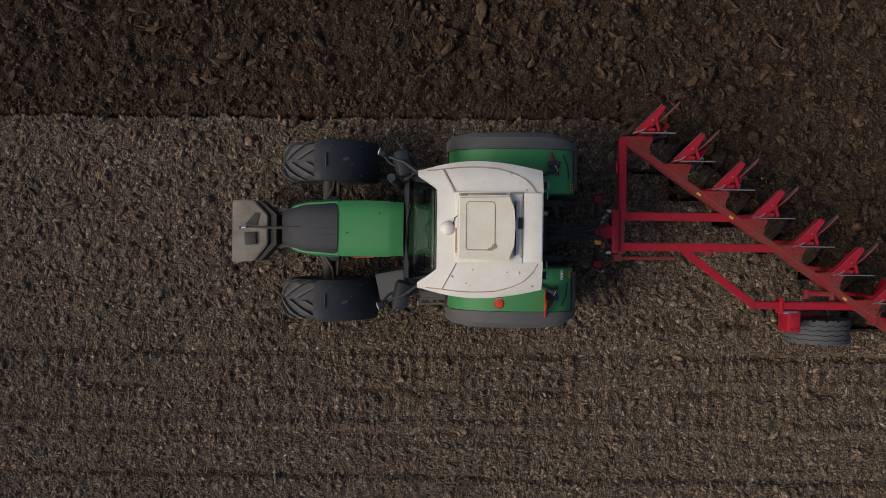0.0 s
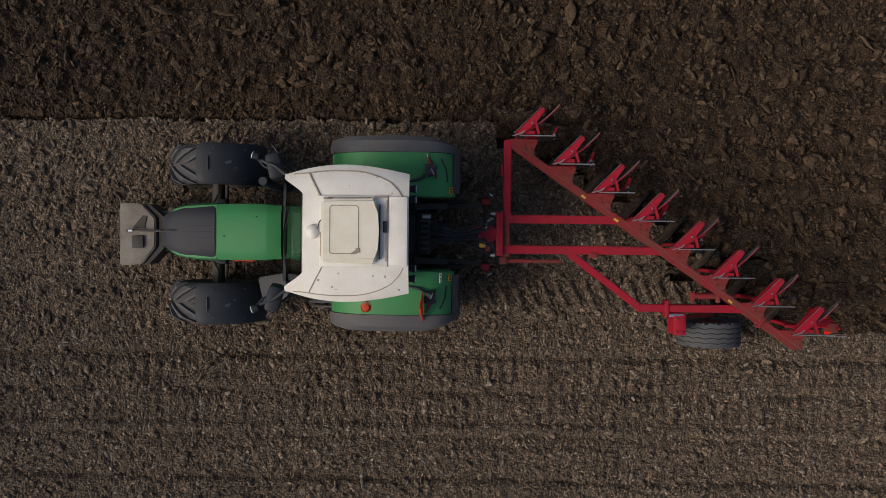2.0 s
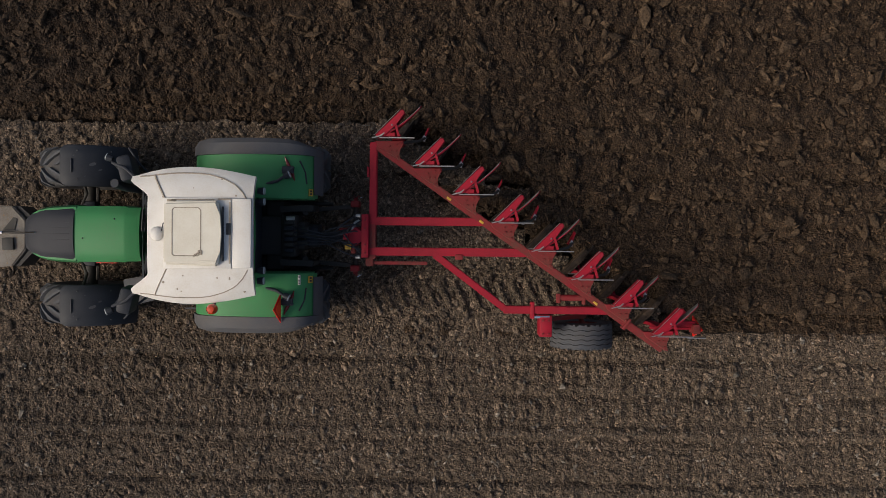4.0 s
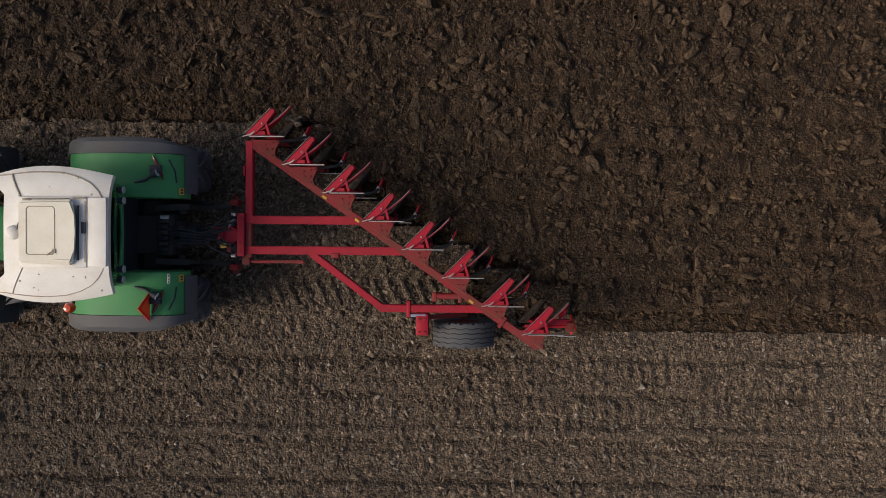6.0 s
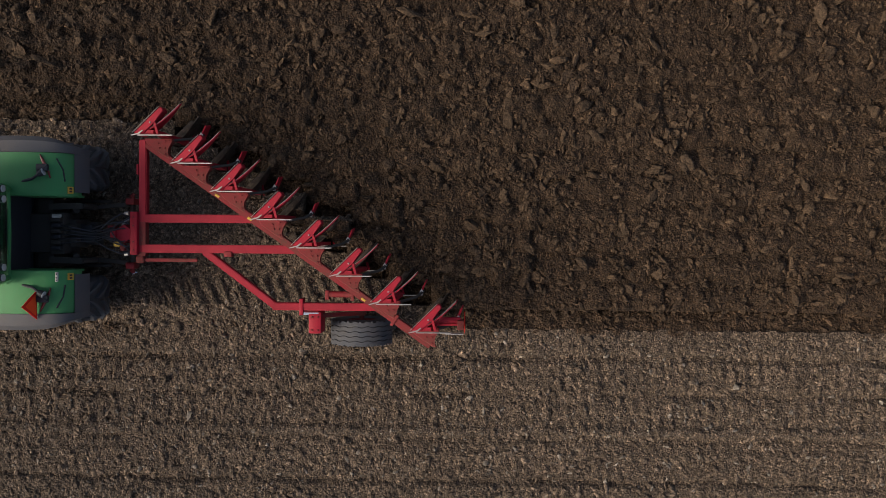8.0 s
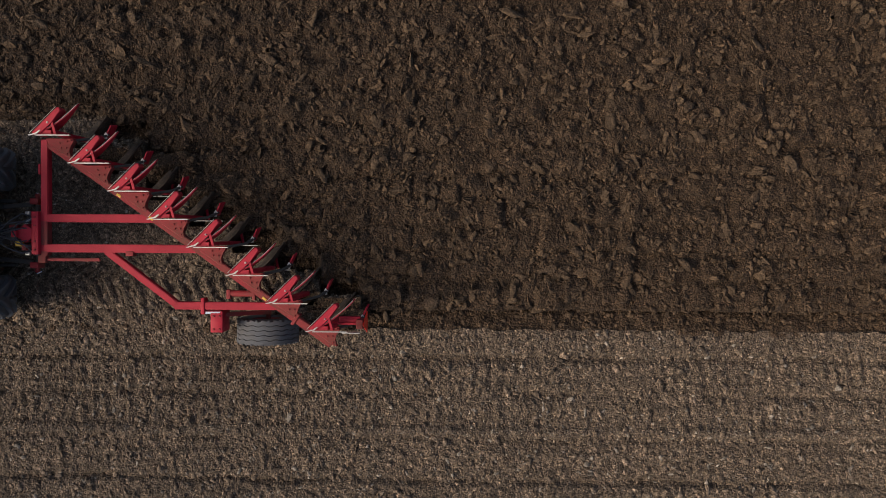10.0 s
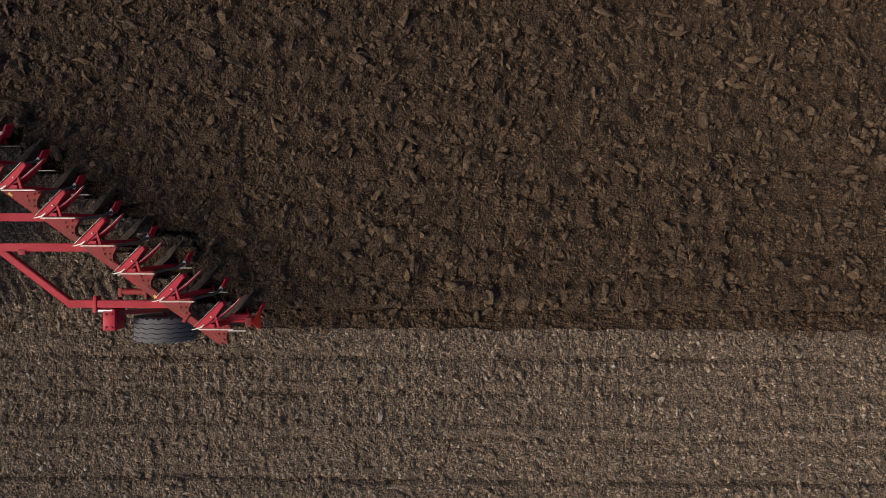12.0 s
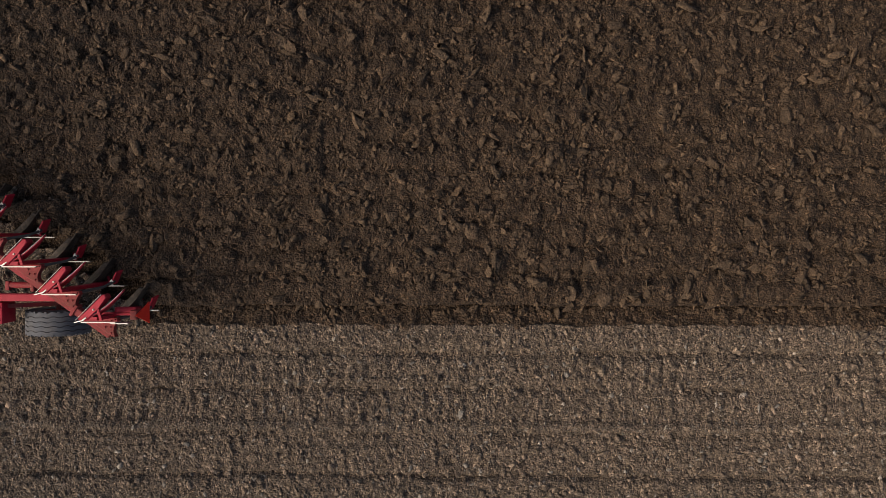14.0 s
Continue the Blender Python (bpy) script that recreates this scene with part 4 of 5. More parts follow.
for i in range(12):
    x, y = rs.uniform(-0.9, 0.33), rs.choice((-1, 1)) * rs.uniform(0.5, 0.78)
    bm = bmesh.new()
    bmesh.ops.create_circle(bm, cap_ends=True, segments=7, radius=rs.uniform(0.006, 0.018), matrix=Matrix.Translation(on_roof(x, y, 0.003)))
    r = bmesh.ops.extrude_face_region(bm, geom=list(bm.faces))
    bmesh.ops.translate(bm, vec=(0, 0, 0.002), verts=[v for v in r["geom"] if isinstance(v, bmesh.types.BMVert)])
    part("mud_spot", bm, GRIME, roof)

# lamps on the roof's rear corners
def round_lamp(at, turn, parent, r=0.055):
    bm = bmesh.new()
    m = pose(*at, 0, 90, turn)
    bmesh.ops.create_cone(bm, cap_ends=True, segments=16, radius1=r * 0.7, radius2=r, depth=0.08, matrix=m)
    lamp = part("work_lamp", bm, BLACK, parent, "round black work lamp")
    bm = bmesh.new()
    bmesh.ops.create_cone(bm, cap_ends=True, segments=16, radius1=r * 0.92, radius2=r * 0.86, depth=0.02, matrix=m @ pose(0, 0, 0.045))
    part("lens", bm, LAMPGLASS, lamp)


for s in (-1, 1):
    round_lamp((0.42, s * 0.60, 2.72), 0, tractor)
    round_lamp((0.42, s * 0.46, 2.70), 0, tractor)
    round_lamp((0.62, s * 0.86, 2.02), 25 * s, tractor, 0.06)
    bm = bmesh.new()
    tube(bm, [(0.30, s * 0.74, 1.95), (0.48, s * 0.78, 1.98), (0.60, s * 0.86, 2.0), (0.72, s * 0.98, 2.02)], 0.022)
    box(bm, 0.55, 0.72, s * 0.94 - 0.05, s * 0.94 + 0.05, 1.97, 2.03, 0.015, )
    part("lamp_bracket", bm, BLACK, tractor, smooth=False)

# rear mudguards
for s in (-1, 1):
    line = [(-0.86, 1.22), (-0.84, 1.45), (-0.74, 1.68), (-0.55, 1.84), (-0.30, 1.93), (0.0, 1.97), (0.30, 1.975), (0.60, 1.94), (0.72, 1.905), (0.82, 1.85), (0.89, 1.775), (0.94, 1.69), (0.98, 1.56)]
    bm = bmesh.new()
    shell(bm, line, s * 0.545, s * 1.16, 0.05)
    prism(bm, [(-0.80, 1.25)] + [(x, z - 0.02) for x, z in line[1:-1]] + [(0.90, 1.25)], s * 0.535, s * 0.57, "y")
    guard = part("rear_mudguard", bm, GREEN, tractor, "green rear mudguard with grey plastic rim", smooth=False)
    bm = bmesh.new()
    wide = [(-0.90, 1.12)] + [(x * 1.03, z + 0.012) for x, z in line[1:]] + [(1.045, 1.42)]
    shell(bm, wide, s * 1.165, s * 1.405, 0.04, 0.10, s * 0.14)
    end = [(0.955, 1.69), (0.985, 1.62), (1.01, 1.54), (1.045, 1.42)]
    shell(bm, end, s * 0.60, s * 1.165, 0.03)
    part("rim_extension", bm, GREY, guard, "grey plastic rim", smooth=False)
    bm = bmesh.new()
    arch = [(0.58, 1.13, 1.958), (0.61, 1.06, 1.955), (0.65, 0.97, 1.947), (0.69, 0.88, 1.935), (0.715, 0.79, 1.926)]
    loft(bm, [[(x + w * math.cos(q), s * y, z + 0.012 * math.sin(q)) for q in [i * 0.7854 for i in range(8)]] for (x, y, z), w in zip(arch, (0.006, 0.024, 0.030, 0.024, 0.006))])
    part("tail_lamp", bm, LENSRED, guard, "dark red tail lamp")
    bm = bmesh.new()
    tube(bm, [(0.78, s * 1.08, 1.878), (0.85, s * 0.92, 1.822), (0.87, s * 0.75, 1.803)], 0.012, 6)
    part("edge_trim", bm, BLACK, guard)
    bm = bmesh.new()
    prism(bm, [(0.885, 1.765), (0.930, 1.69), (0.944, 1.698), (0.899, 1.785)], s * 0.63 - 0.05, s * 0.63 + 0.05, "y")
    part("warning_sticker", bm, YELLOW, guard, "yellow sticker")
    for y in (0.63, 0.67):
        bm = bmesh.new()
        prism(bm, [(0.905, 1.752), (0.925, 1.716), (0.937, 1.722), (0.915, 1.762)], s * (y - 0.02) - 0.012, s * (y - 0.02) + 0.012, "y")
        part("sticker_bar", bm, BLACK, guard)
bm = bmesh.new()
box(bm, 0.765, 0.80, -0.70, -0.56, 1.855, 1.893, 0.003)
stick = part("speed_sticker", bm, LABELWHITE, tractor, "white sticker")
for y in (-0.68, -0.64, -0.59):
    bm = bmesh.new()
    box(bm, 0.775, 0.792, y - 0.012, y + 0.012, 1.893, 1.897)
    part("sticker_bar", bm, BLACK, stick)
# beacon and slow-vehicle triangle
bm = bmesh.new()
lathe(bm, [(0.001, 0.14), (0.045, 0.135), (0.068, 0.10), (0.072, 0.03), (0.06, 0.0), (0.001, 0.0)], 18)
bmesh.ops.transform(bm, matrix=pose(-0.17, -0.965, 2.86, 90, 0, 0), verts=bm.verts)
beacon = part("beacon", bm, ORANGE, tractor, "orange warning beacon", smooth=True)
bm = bmesh.new()
tube(bm, [(-0.17, -0.86, 2.80), (-0.17, -0.965, 2.82), (-0.17, -0.965, 2.87)], 0.022)
part("beacon_stalk", bm, BLACK, beacon)
bm = bmesh.new()
prism(bm, [(-0.21, 0.0), (0.21, 0.0), (0.0, 0.37)], 0.0, 0.012, "x", m=pose(0.53, -1.03, 1.97, 0, -4, 0))
tri = part("slow_vehicle_sign", bm, SIGNRED, tractor, "red and orange triangle")
bm = bmesh.new()
prism(bm, [(-0.145, 0.04), (0.145, 0.04), (0.0, 0.29)], 0.012, 0.018, "x", m=pose(0.53, -1.03, 1.97, 0, -4, 0))
part("sign_centre", bm, FLUOR, tri)

# mirrors, lamps and arms at the front of the cab
for s in (-1, 1):
    bm = bmesh.new()
    tube(bm, [(-1.18, s * 0.72, 2.70), (-1.32, s * 0.80, 2.66), (-1.45, s * 0.90, 2.60), (-1.66, s * 0.98, 2.52)], 0.022)
    arm = part("mirror_arm", bm, BLACK, tractor, smooth=True)
    bm = bmesh.new()
    box(bm, -0.10, 0.10, -0.18, 0.18, -0.22, 0.22, 0.05, m=pose(-1.50, s * 0.90, 2.35, 0, 8, 14 * s))
    part("mirror", bm, BLACK, arm, "black rear-view mirror")
    round_lamp((-1.78, s * 1.06, 2.30), 180 - 20 * s, tractor, 0.06)
    bm = bmesh.new()
    tube(bm, [(-1.28, s * 0.84, 2.12), (-1.42, s * 1.0, 2.18), (-1.58, s * 1.22, 2.15)] if s > 0 else [(-1.28, s * 0.84, 2.12), (-1.50, s * 1.02, 2.14), (-1.68, s * 1.20, 2.05)], 0.016)
    part("aerial_arm", bm, BLACK, tractor, smooth=True)
    bm = bmesh.new()
    tube(bm, [(-1.40, s * 0.82, 2.20), (-1.52, s * 0.85, 2.24), (-1.68, s * 0.92, 2.25), (-1.76, s * 1.02, 2.28)], 0.02)
    part("lamp_arm", bm, BLACK, tractor, smooth=True)
# tank and steps on one side, tool box on the other
bm = bmesh.new()
prism(bm, [(-1.95, -0.68), (-1.52, -0.60), (-1.47, -0.98), (-1.86, -1.08)], 0.70, 1.45)
bmesh.ops.bevel(bm, geom=list(bm.edges), offset=0.02, segments=2, affect="EDGES")
part("tool_box", bm, GREY, tractor, "grey steel tool box")
bm = bmesh.new()
box(bm, -1.30, -0.92, -0.95, -0.60, 0.55, 1.12, 0.04)
part("battery_box", bm, BLACK, tractor)
bm = bmesh.new()
box(bm, -1.55, -0.92, 0.55, 0.95, 0.55, 1.22, 0.05)
part("fuel_tank", bm, BLACK, tractor)
for i in range(3):
    bm = bmesh.new()
    box(bm, -1.30, -0.90, -0.90 - 0.10 * (2 - i), -0.86 - 0.10 * (2 - i) + 0.03, 0.50 + 0.28 * i, 0.53 + 0.28 * i)
    box(bm, -1.30, -0.90, -1.00 - 0.10 * (2 - i), -0.97 - 0.10 * (2 - i), 0.50 + 0.28 * i, 0.53 + 0.28 * i)
    part("step", bm, GREY, tractor, "steel step")
bm = bmesh.new()
tube(bm, [(-1.34, -0.80, 1.5), (-1.38, -0.86, 1.8), (-1.36, -0.84, 2.1)], 0.018)
part("grab_rail", bm, GREEN, tractor, smooth=True)
bm = bmesh.new()
tube(bm, [(-1.60, 0.66, 1.2), (-1.60, 0.66, 2.2), (-1.64, 0.70, 2.5)], 0.06, 12)
part("exhaust", bm, BLACK, tractor, "black exhaust stack", smooth=True)

# rear linkage
# housing, drawbar, guard and rods also added as dark fill for the deep shade here
bm = bmesh.new()
box(bm, 0.16, 0.42, -0.52, 0.52, 0.60, 1.22, 0.03)
box(bm, 0.42, 0.72, -0.22, 0.22, 0.62, 1.12, 0.04)
part("transmission_housing", bm, DARK, tractor)
bm = bmesh.new()
bar(bm, (0.30, 0, 0.48), (1.15, 0, 0.46), 0.14, 0.06)
part("drawbar", bm, DARK, tractor)
bm = bmesh.new()
box(bm, 0.66, 0.90, -0.14, 0.14, 0.70, 0.98, 0.03)
part("shaft_guard", bm, BLACK, tractor)
for s in (-1, 1):
    bm = bmesh.new()
    tube(bm, [(0.40, s * 0.28, 0.70), (0.74, s * 0.36, 1.16)], 0.05, 10)
    part("lift_cylinder", bm, DARK, tractor, smooth=True)
    bm = bmesh.new()
    tube(bm, [(0.30, s * 0.52, 0.60), (1.10, s * 0.50, 0.74)], 0.03, 8)
    part("stabiliser", bm, DARK, tractor, smooth=True)
    bm = bmesh.new()
    box(bm, 0.62, 0.78, s * 0.10 - 0.04, s * 0.10 + 0.04, 1.10, 1.22, 0.015)
    part("valve_block", bm, DARK, tractor)
bm = bmesh.new()
box(bm, 0.40, 0.62, -0.32, 0.32, 0.75, 1.32, 0.03)
box(bm, 0.45, 0.90, -0.18, 0.18, 0.55, 0.80, 0.02)
hitch = part("rear_hitch", bm, DARK, tractor)
for s in (-1, 1):
    bm = bmesh.new()
    bar(bm, (0.20, s * 0.36, 0.62), (1.42, s * 0.46, 0.78), 0.06, 0.11)
    part("lower_link", bm, DARK, tractor)
    bm = bmesh.new()
    bar(bm, (0.38, s * 0.40, 1.28), (0.86, s * 0.42, 1.22), 0.09, 0.07)
    part("lift_arm", bm, DARK, tractor)
    bm = bmesh.new()
    tube(bm, [(0.84, s * 0.42, 1.22), (0.86, s * 0.42, 0.74)], 0.04, 10)
    part("lift_rod", bm, DARK, tractor)
bm = bmesh.new()
tube(bm, [(0.60, 0, 1.18), (0.95, 0.0, 1.20)], 0.032, 10)
tube(bm, [(0.95, 0, 1.20), (1.42, 0.0, 1.22)], 0.022, 10)
part("rear_top_link", bm, DARK, tractor, smooth=True)
for i in range(6):
    bm = bmesh.new()
    y = -0.22 + 0.085 * i
    box(bm, 0.46, 0.60, y - 0.03, y + 0.03, 1.30, 1.40, 0.012)
    part("hydraulic_coupler", bm, DARK if i % 2 else BLACK, hitch)
for i in range(5):
    bm = bmesh.new()
    y = -0.16 + 0.07 * i
    tube(bm, [(0.58, y, 1.36), (0.80, y * 0.8, 1.40 + 0.02 * i), (1.10, y * 0.5 - 0.04, 1.30), (1.38, -0.02 + 0.03 * i, 1.30)], 0.011, 6)
    part("hydraulic_hose", bm, BLACK, hitch, smooth=True)
bm = bmesh.new()
tube(bm, [(0.50, 0.26, 1.42), (0.62, 0.26, 1.42)], 0.03, 8)
part("coupler_plug", bm, LABELWHITE, hitch)


# ---- reversible plough with eight bodies, behind the tractor; same origin as the tractor ----
plough = thing("plough", "red eight-furrow reversible plough with support wheel", "plough")
FZ = 1.13
P0 = Vector((1.86, 1.346, FZ))
P1 = Vector((6.17, -1.666, FZ))
ALONG = (P1 - P0).normalized()

bm = bmesh.new()
tube(bm, [(1.46, -0.52, 0.78), (1.46, 0.52, 0.78)], 0.04, 12)
shaft = part("cross_shaft", bm, DARK, plough, smooth=True)
for s in (-1, 1):
    bm = bmesh.new()
    box(bm, 1.39, 1.53, s * 0.50 - 0.05, s * 0.50 + 0.05, 0.68, 0.92, 0.02)
    tube(bm, [(1.46, s * 0.53, 0.80), (1.46, s * 0.62, 0.80)], 0.035, 10)
    part("link_eye", bm, RUSTRED, shaft)
    bm = bmesh.new()
    tube(bm, [(1.42, s * 0.58, 0.86), (1.50, s * 0.63, 0.90), (1.56, s * 0.60, 0.86)], 0.009, 6)
    part("linch_pin", bm, CHROME, shaft)
bm = bmesh.new()
loft(bm, [[(1.40, -0.05, 1.30), (1.40, 0.05, 1.30), (1.40, 0.05, 1.18), (1.40, -0.05, 1.18)], [(1.52, -0.14, 1.30), (1.52, 0.14, 1.30), (1.52, 0.14, 0.80), (1.52, -0.14, 0.80)], [(1.62, -0.06, 1.26), (1.62, 0.06, 1.26), (1.62, 0.06, 0.75), (1.62, -0.06, 0.75)]])
box(bm, 1.34, 1.42, -0.06, 0.04, 1.26, 1.36, 0.01)
head = part("headstock", bm, RED, plough, "red turnover headstock")
bm = bmesh.new()
tube(bm, [(1.42, -0.03, 1.20), (1.50, 0.20, 1.15), (1.58, 0.24, 1.10)], 0.035)
part("turnover_cylinder", bm, STEEL, head, smooth=True)
for y, e in ((-0.10, -0.20), (0.02, 0.24), (0.08, -0.26)):
    bm = bmesh.new()
    tube(bm, [(1.32, y, 1.34), (1.45, (y + e) / 2, 1.40), (1.60, e, 1.27)], 0.010, 6)
    part("hose", bm, BLACK, head, smooth=True)
for x, y, z, a, b, m in ((1.40, -0.16, 1.22, 0.05, 0.04, YELLOW), (1.33, 0.10, 1.24, 0.06, 0.025, RUSTRED), (1.48, -0.21, 1.20, 0.035, 0.05, RUSTRED), (1.30, -0.06, 1.20, 0.05, 0.03, DARK)):
    bm = bmesh.new()
    box(bm, x - a, x + a, y - b, y + b, z - 0.05, z + 0.05, 0.012)
    part("valve", bm, m, head)
for y0, y1 in ((-0.16, -0.30), (0.06, 0.30), (0.12, 0.18), (-0.05, -0.12), (0.0, 0.08)):
    bm = bmesh.new()
    tube(bm, [(1.05, y0 * 0.6, 1.30), (1.20, y0, 1.38), (1.34, (y0 + y1) / 2, 1.42), (1.50, y1, 1.34), (1.60, y1 * 0.8, 1.20)], 0.011, 6)
    part("hose", bm, BLACK, head, smooth=True)
for y in (0.31, -0.31):
    bm = bmesh.new()
    tube(bm, [(1.52, y, FZ + 0.13), (1.59, y, FZ + 0.14)], 0.028, 8)
    part("pin", bm, STEEL, head, smooth=True)
bm = bmesh.new()
box(bm, 1.60, 1.71, -0.32, 0.335, FZ - 0.14, FZ + 0.14, 0.012)
hb = part("head_beam", bm, RED, plough)
for y in (-0.25, -0.12, 0.12, 0.25):
    bm = bmesh.new()
    bmesh.ops.create_cone(bm, cap_ends=True, segments=8, radius1=0.016, radius2=0.014, depth=0.02, matrix=pose(1.655, y, FZ + 0.148))
    part("bolt", bm, RUSTRED, hb)


def beam(name, a, b, wide, high, material=RED, label=""):
    bm = bmesh.new()
    bar(bm, a, b, wide, high)
    bmesh.ops.bevel(bm, geom=list(bm.edges), offset=0.012, segments=2, affect="EDGES")
    return part(name, bm, material, plough, label)


beam("front_tube", (1.77, 0.20, FZ), (1.77, 1.43, FZ), 0.115, 0.14)
beam("inner_tube", (1.76, -0.34, FZ - 0.01), (1.76, 0.34, FZ - 0.01), 0.11, 0.15, RUSTRED)
beam("stay_beam", (1.70, 0.235, FZ), (3.46, 0.235, FZ), 0.125, 0.138)
beam("stay_beam", (1.70, -0.225, FZ), (4.12, -0.225, FZ), 0.125, 0.138)
beam("main_beam", P0 - ALONG * 0.05, P1, 0.115, 0.15, RUSTRED, "dusty red diagonal main beam")
beam("wheel_arm", (2.70, -0.26, FZ - 0.01), (3.80, -1.09, FZ - 0.01), 0.105, 0.13)
beam("wheel_beam", (3.76, -1.09, FZ), (5.34, -1.09, FZ), 0.115, 0.14)
beam("width_rod", (1.72, -0.40, FZ), (2.60, -0.40, FZ), 0.05, 0.05, RUSTRED)
beam("width_bracket", (1.72, -0.335, FZ), (1.72, -0.45, FZ), 0.12, 0.12, RUSTRED)
bm = bmesh.new()
box(bm, 3.02, 3.14, -0.34, -0.26, FZ - 0.06, FZ + 0.085, 0.01)
part("stay_lug", bm, RUSTRED, plough)
bm = bmesh.new()
box(bm, 1.67, 1.705, 0.90, 1.06, FZ - 0.05, FZ + 0.06, 0.01)
part("tube_lug", bm, RED, plough)
# support wheel with its bracket and ram
bm = bmesh.new()
box(bm, 4.31, 4.50, -1.50, -1.17, 0.78, 1.18, 0.015)
bracket = part("wheel_bracket", bm, RED, plough)
for x, y in ((4.36, -1.45), (4.36, -1.25), (4.45, -1.45), (4.45, -1.25)):
    bm = bmesh.new()
    bmesh.ops.create_cone(bm, cap_ends=True, segments=8, radius1=0.018, radius2=0.014, depth=0.02, matrix=pose(x, y, 1.188))
    part("bolt", bm, RUSTRED, bracket)
bm = bmesh.new()
bar(bm, (4.45, -1.24, 1.0), (5.08, -1.24, 0.52), 0.06, 0.09)
tube(bm, [(5.04, -1.22, 0.49), (5.04, -1.55, 0.49)], 0.04, 10)
part("wheel_leg", bm, RUSTRED, plough)
bm = bmesh.new()
tube(bm, [(4.22, -1.19, FZ + 0.02), (4.46, -1.19, FZ + 0.02)], 0.032, 10)
part("ram_rod", bm, CHROME, plough, smooth=True)
bm = bmesh.new()
tube(bm, [(4.62, -0.90, FZ + 0.02), (4.96, -0.90, FZ + 0.02)], 0.048, 12)
box(bm, 4.56, 4.62, -0.98, -0.84, FZ - 0.03, FZ + 0.07, 0.008)
box(bm, 4.95, 5.0, -1.0, -0.86, FZ - 0.03, FZ + 0.07, 0.008)
part("wheel_ram", bm, RUSTRED, plough, smooth=False)
bm = bmesh.new()
box(bm, 4.17, 4.23, -1.22, -0.97, FZ - 0.10, FZ + 0.085, 0.01)
part("arm_flange", bm, RED, plough)
WHEEL_AT = (5.04, -1.53, 0.49)
bm = bmesh.new()
lathe(bm, [(0.03, 0.02), (0.12, 0.03), (0.16, -0.06), (0.23, -0.06), (0.25, 0.17), (0.27, 0.18), (0.25, 0.15), (0.24, -0.17), (0.27, -0.18)], 32)
support = part("support_wheel", bm, RUSTRED, plough, "support wheel with grooved tyre", smooth=True)
support.location = WHEEL_AT
bm = bmesh.new()
prof = [(0.25, -0.185), (0.33, -0.205), (0.42, -0.20), (0.462, -0.185)]
for i in range(5):
    c = -0.148 + 0.074 * i
    prof += [(0.488, c - 0.030), (0.49, c), (0.488, c + 0.030)] + ([(0.472, c + 0.034), (0.472, c + 0.040)] if i < 4 else [])
prof += [(0.462, 0.185), (0.42, 0.20), (0.33, 0.205), (0.25, 0.185)]
lathe(bm, prof, 64)
for v in bm.verts:
    r = math.hypot(v.co.x, v.co.z)
    if r > 0.465:
        v.co.y += 0.009 * (1 if int(round(math.atan2(v.co.x, v.co.z) / 6.28318 * 64)) % 4 < 2 else -1)
part("tyre", bm, TREAD, support, smooth=False)
for s in (-1, 1):
    bm = bmesh.new()
    box(bm, -0.016, 0.016, s * 0.175 - 0.022, s * 0.175 + 0.022, 0.455, 0.486)
    block = part("tread_block", bm, TREAD, support)
    for i in range(1, 32):
        ob = new("tread_block", block.data)
        ob.parent, ob.rotation_euler = support, (0, radians(11.25 * i), 0)
ROLLING.append((support, WHEEL_AT, 0.49))


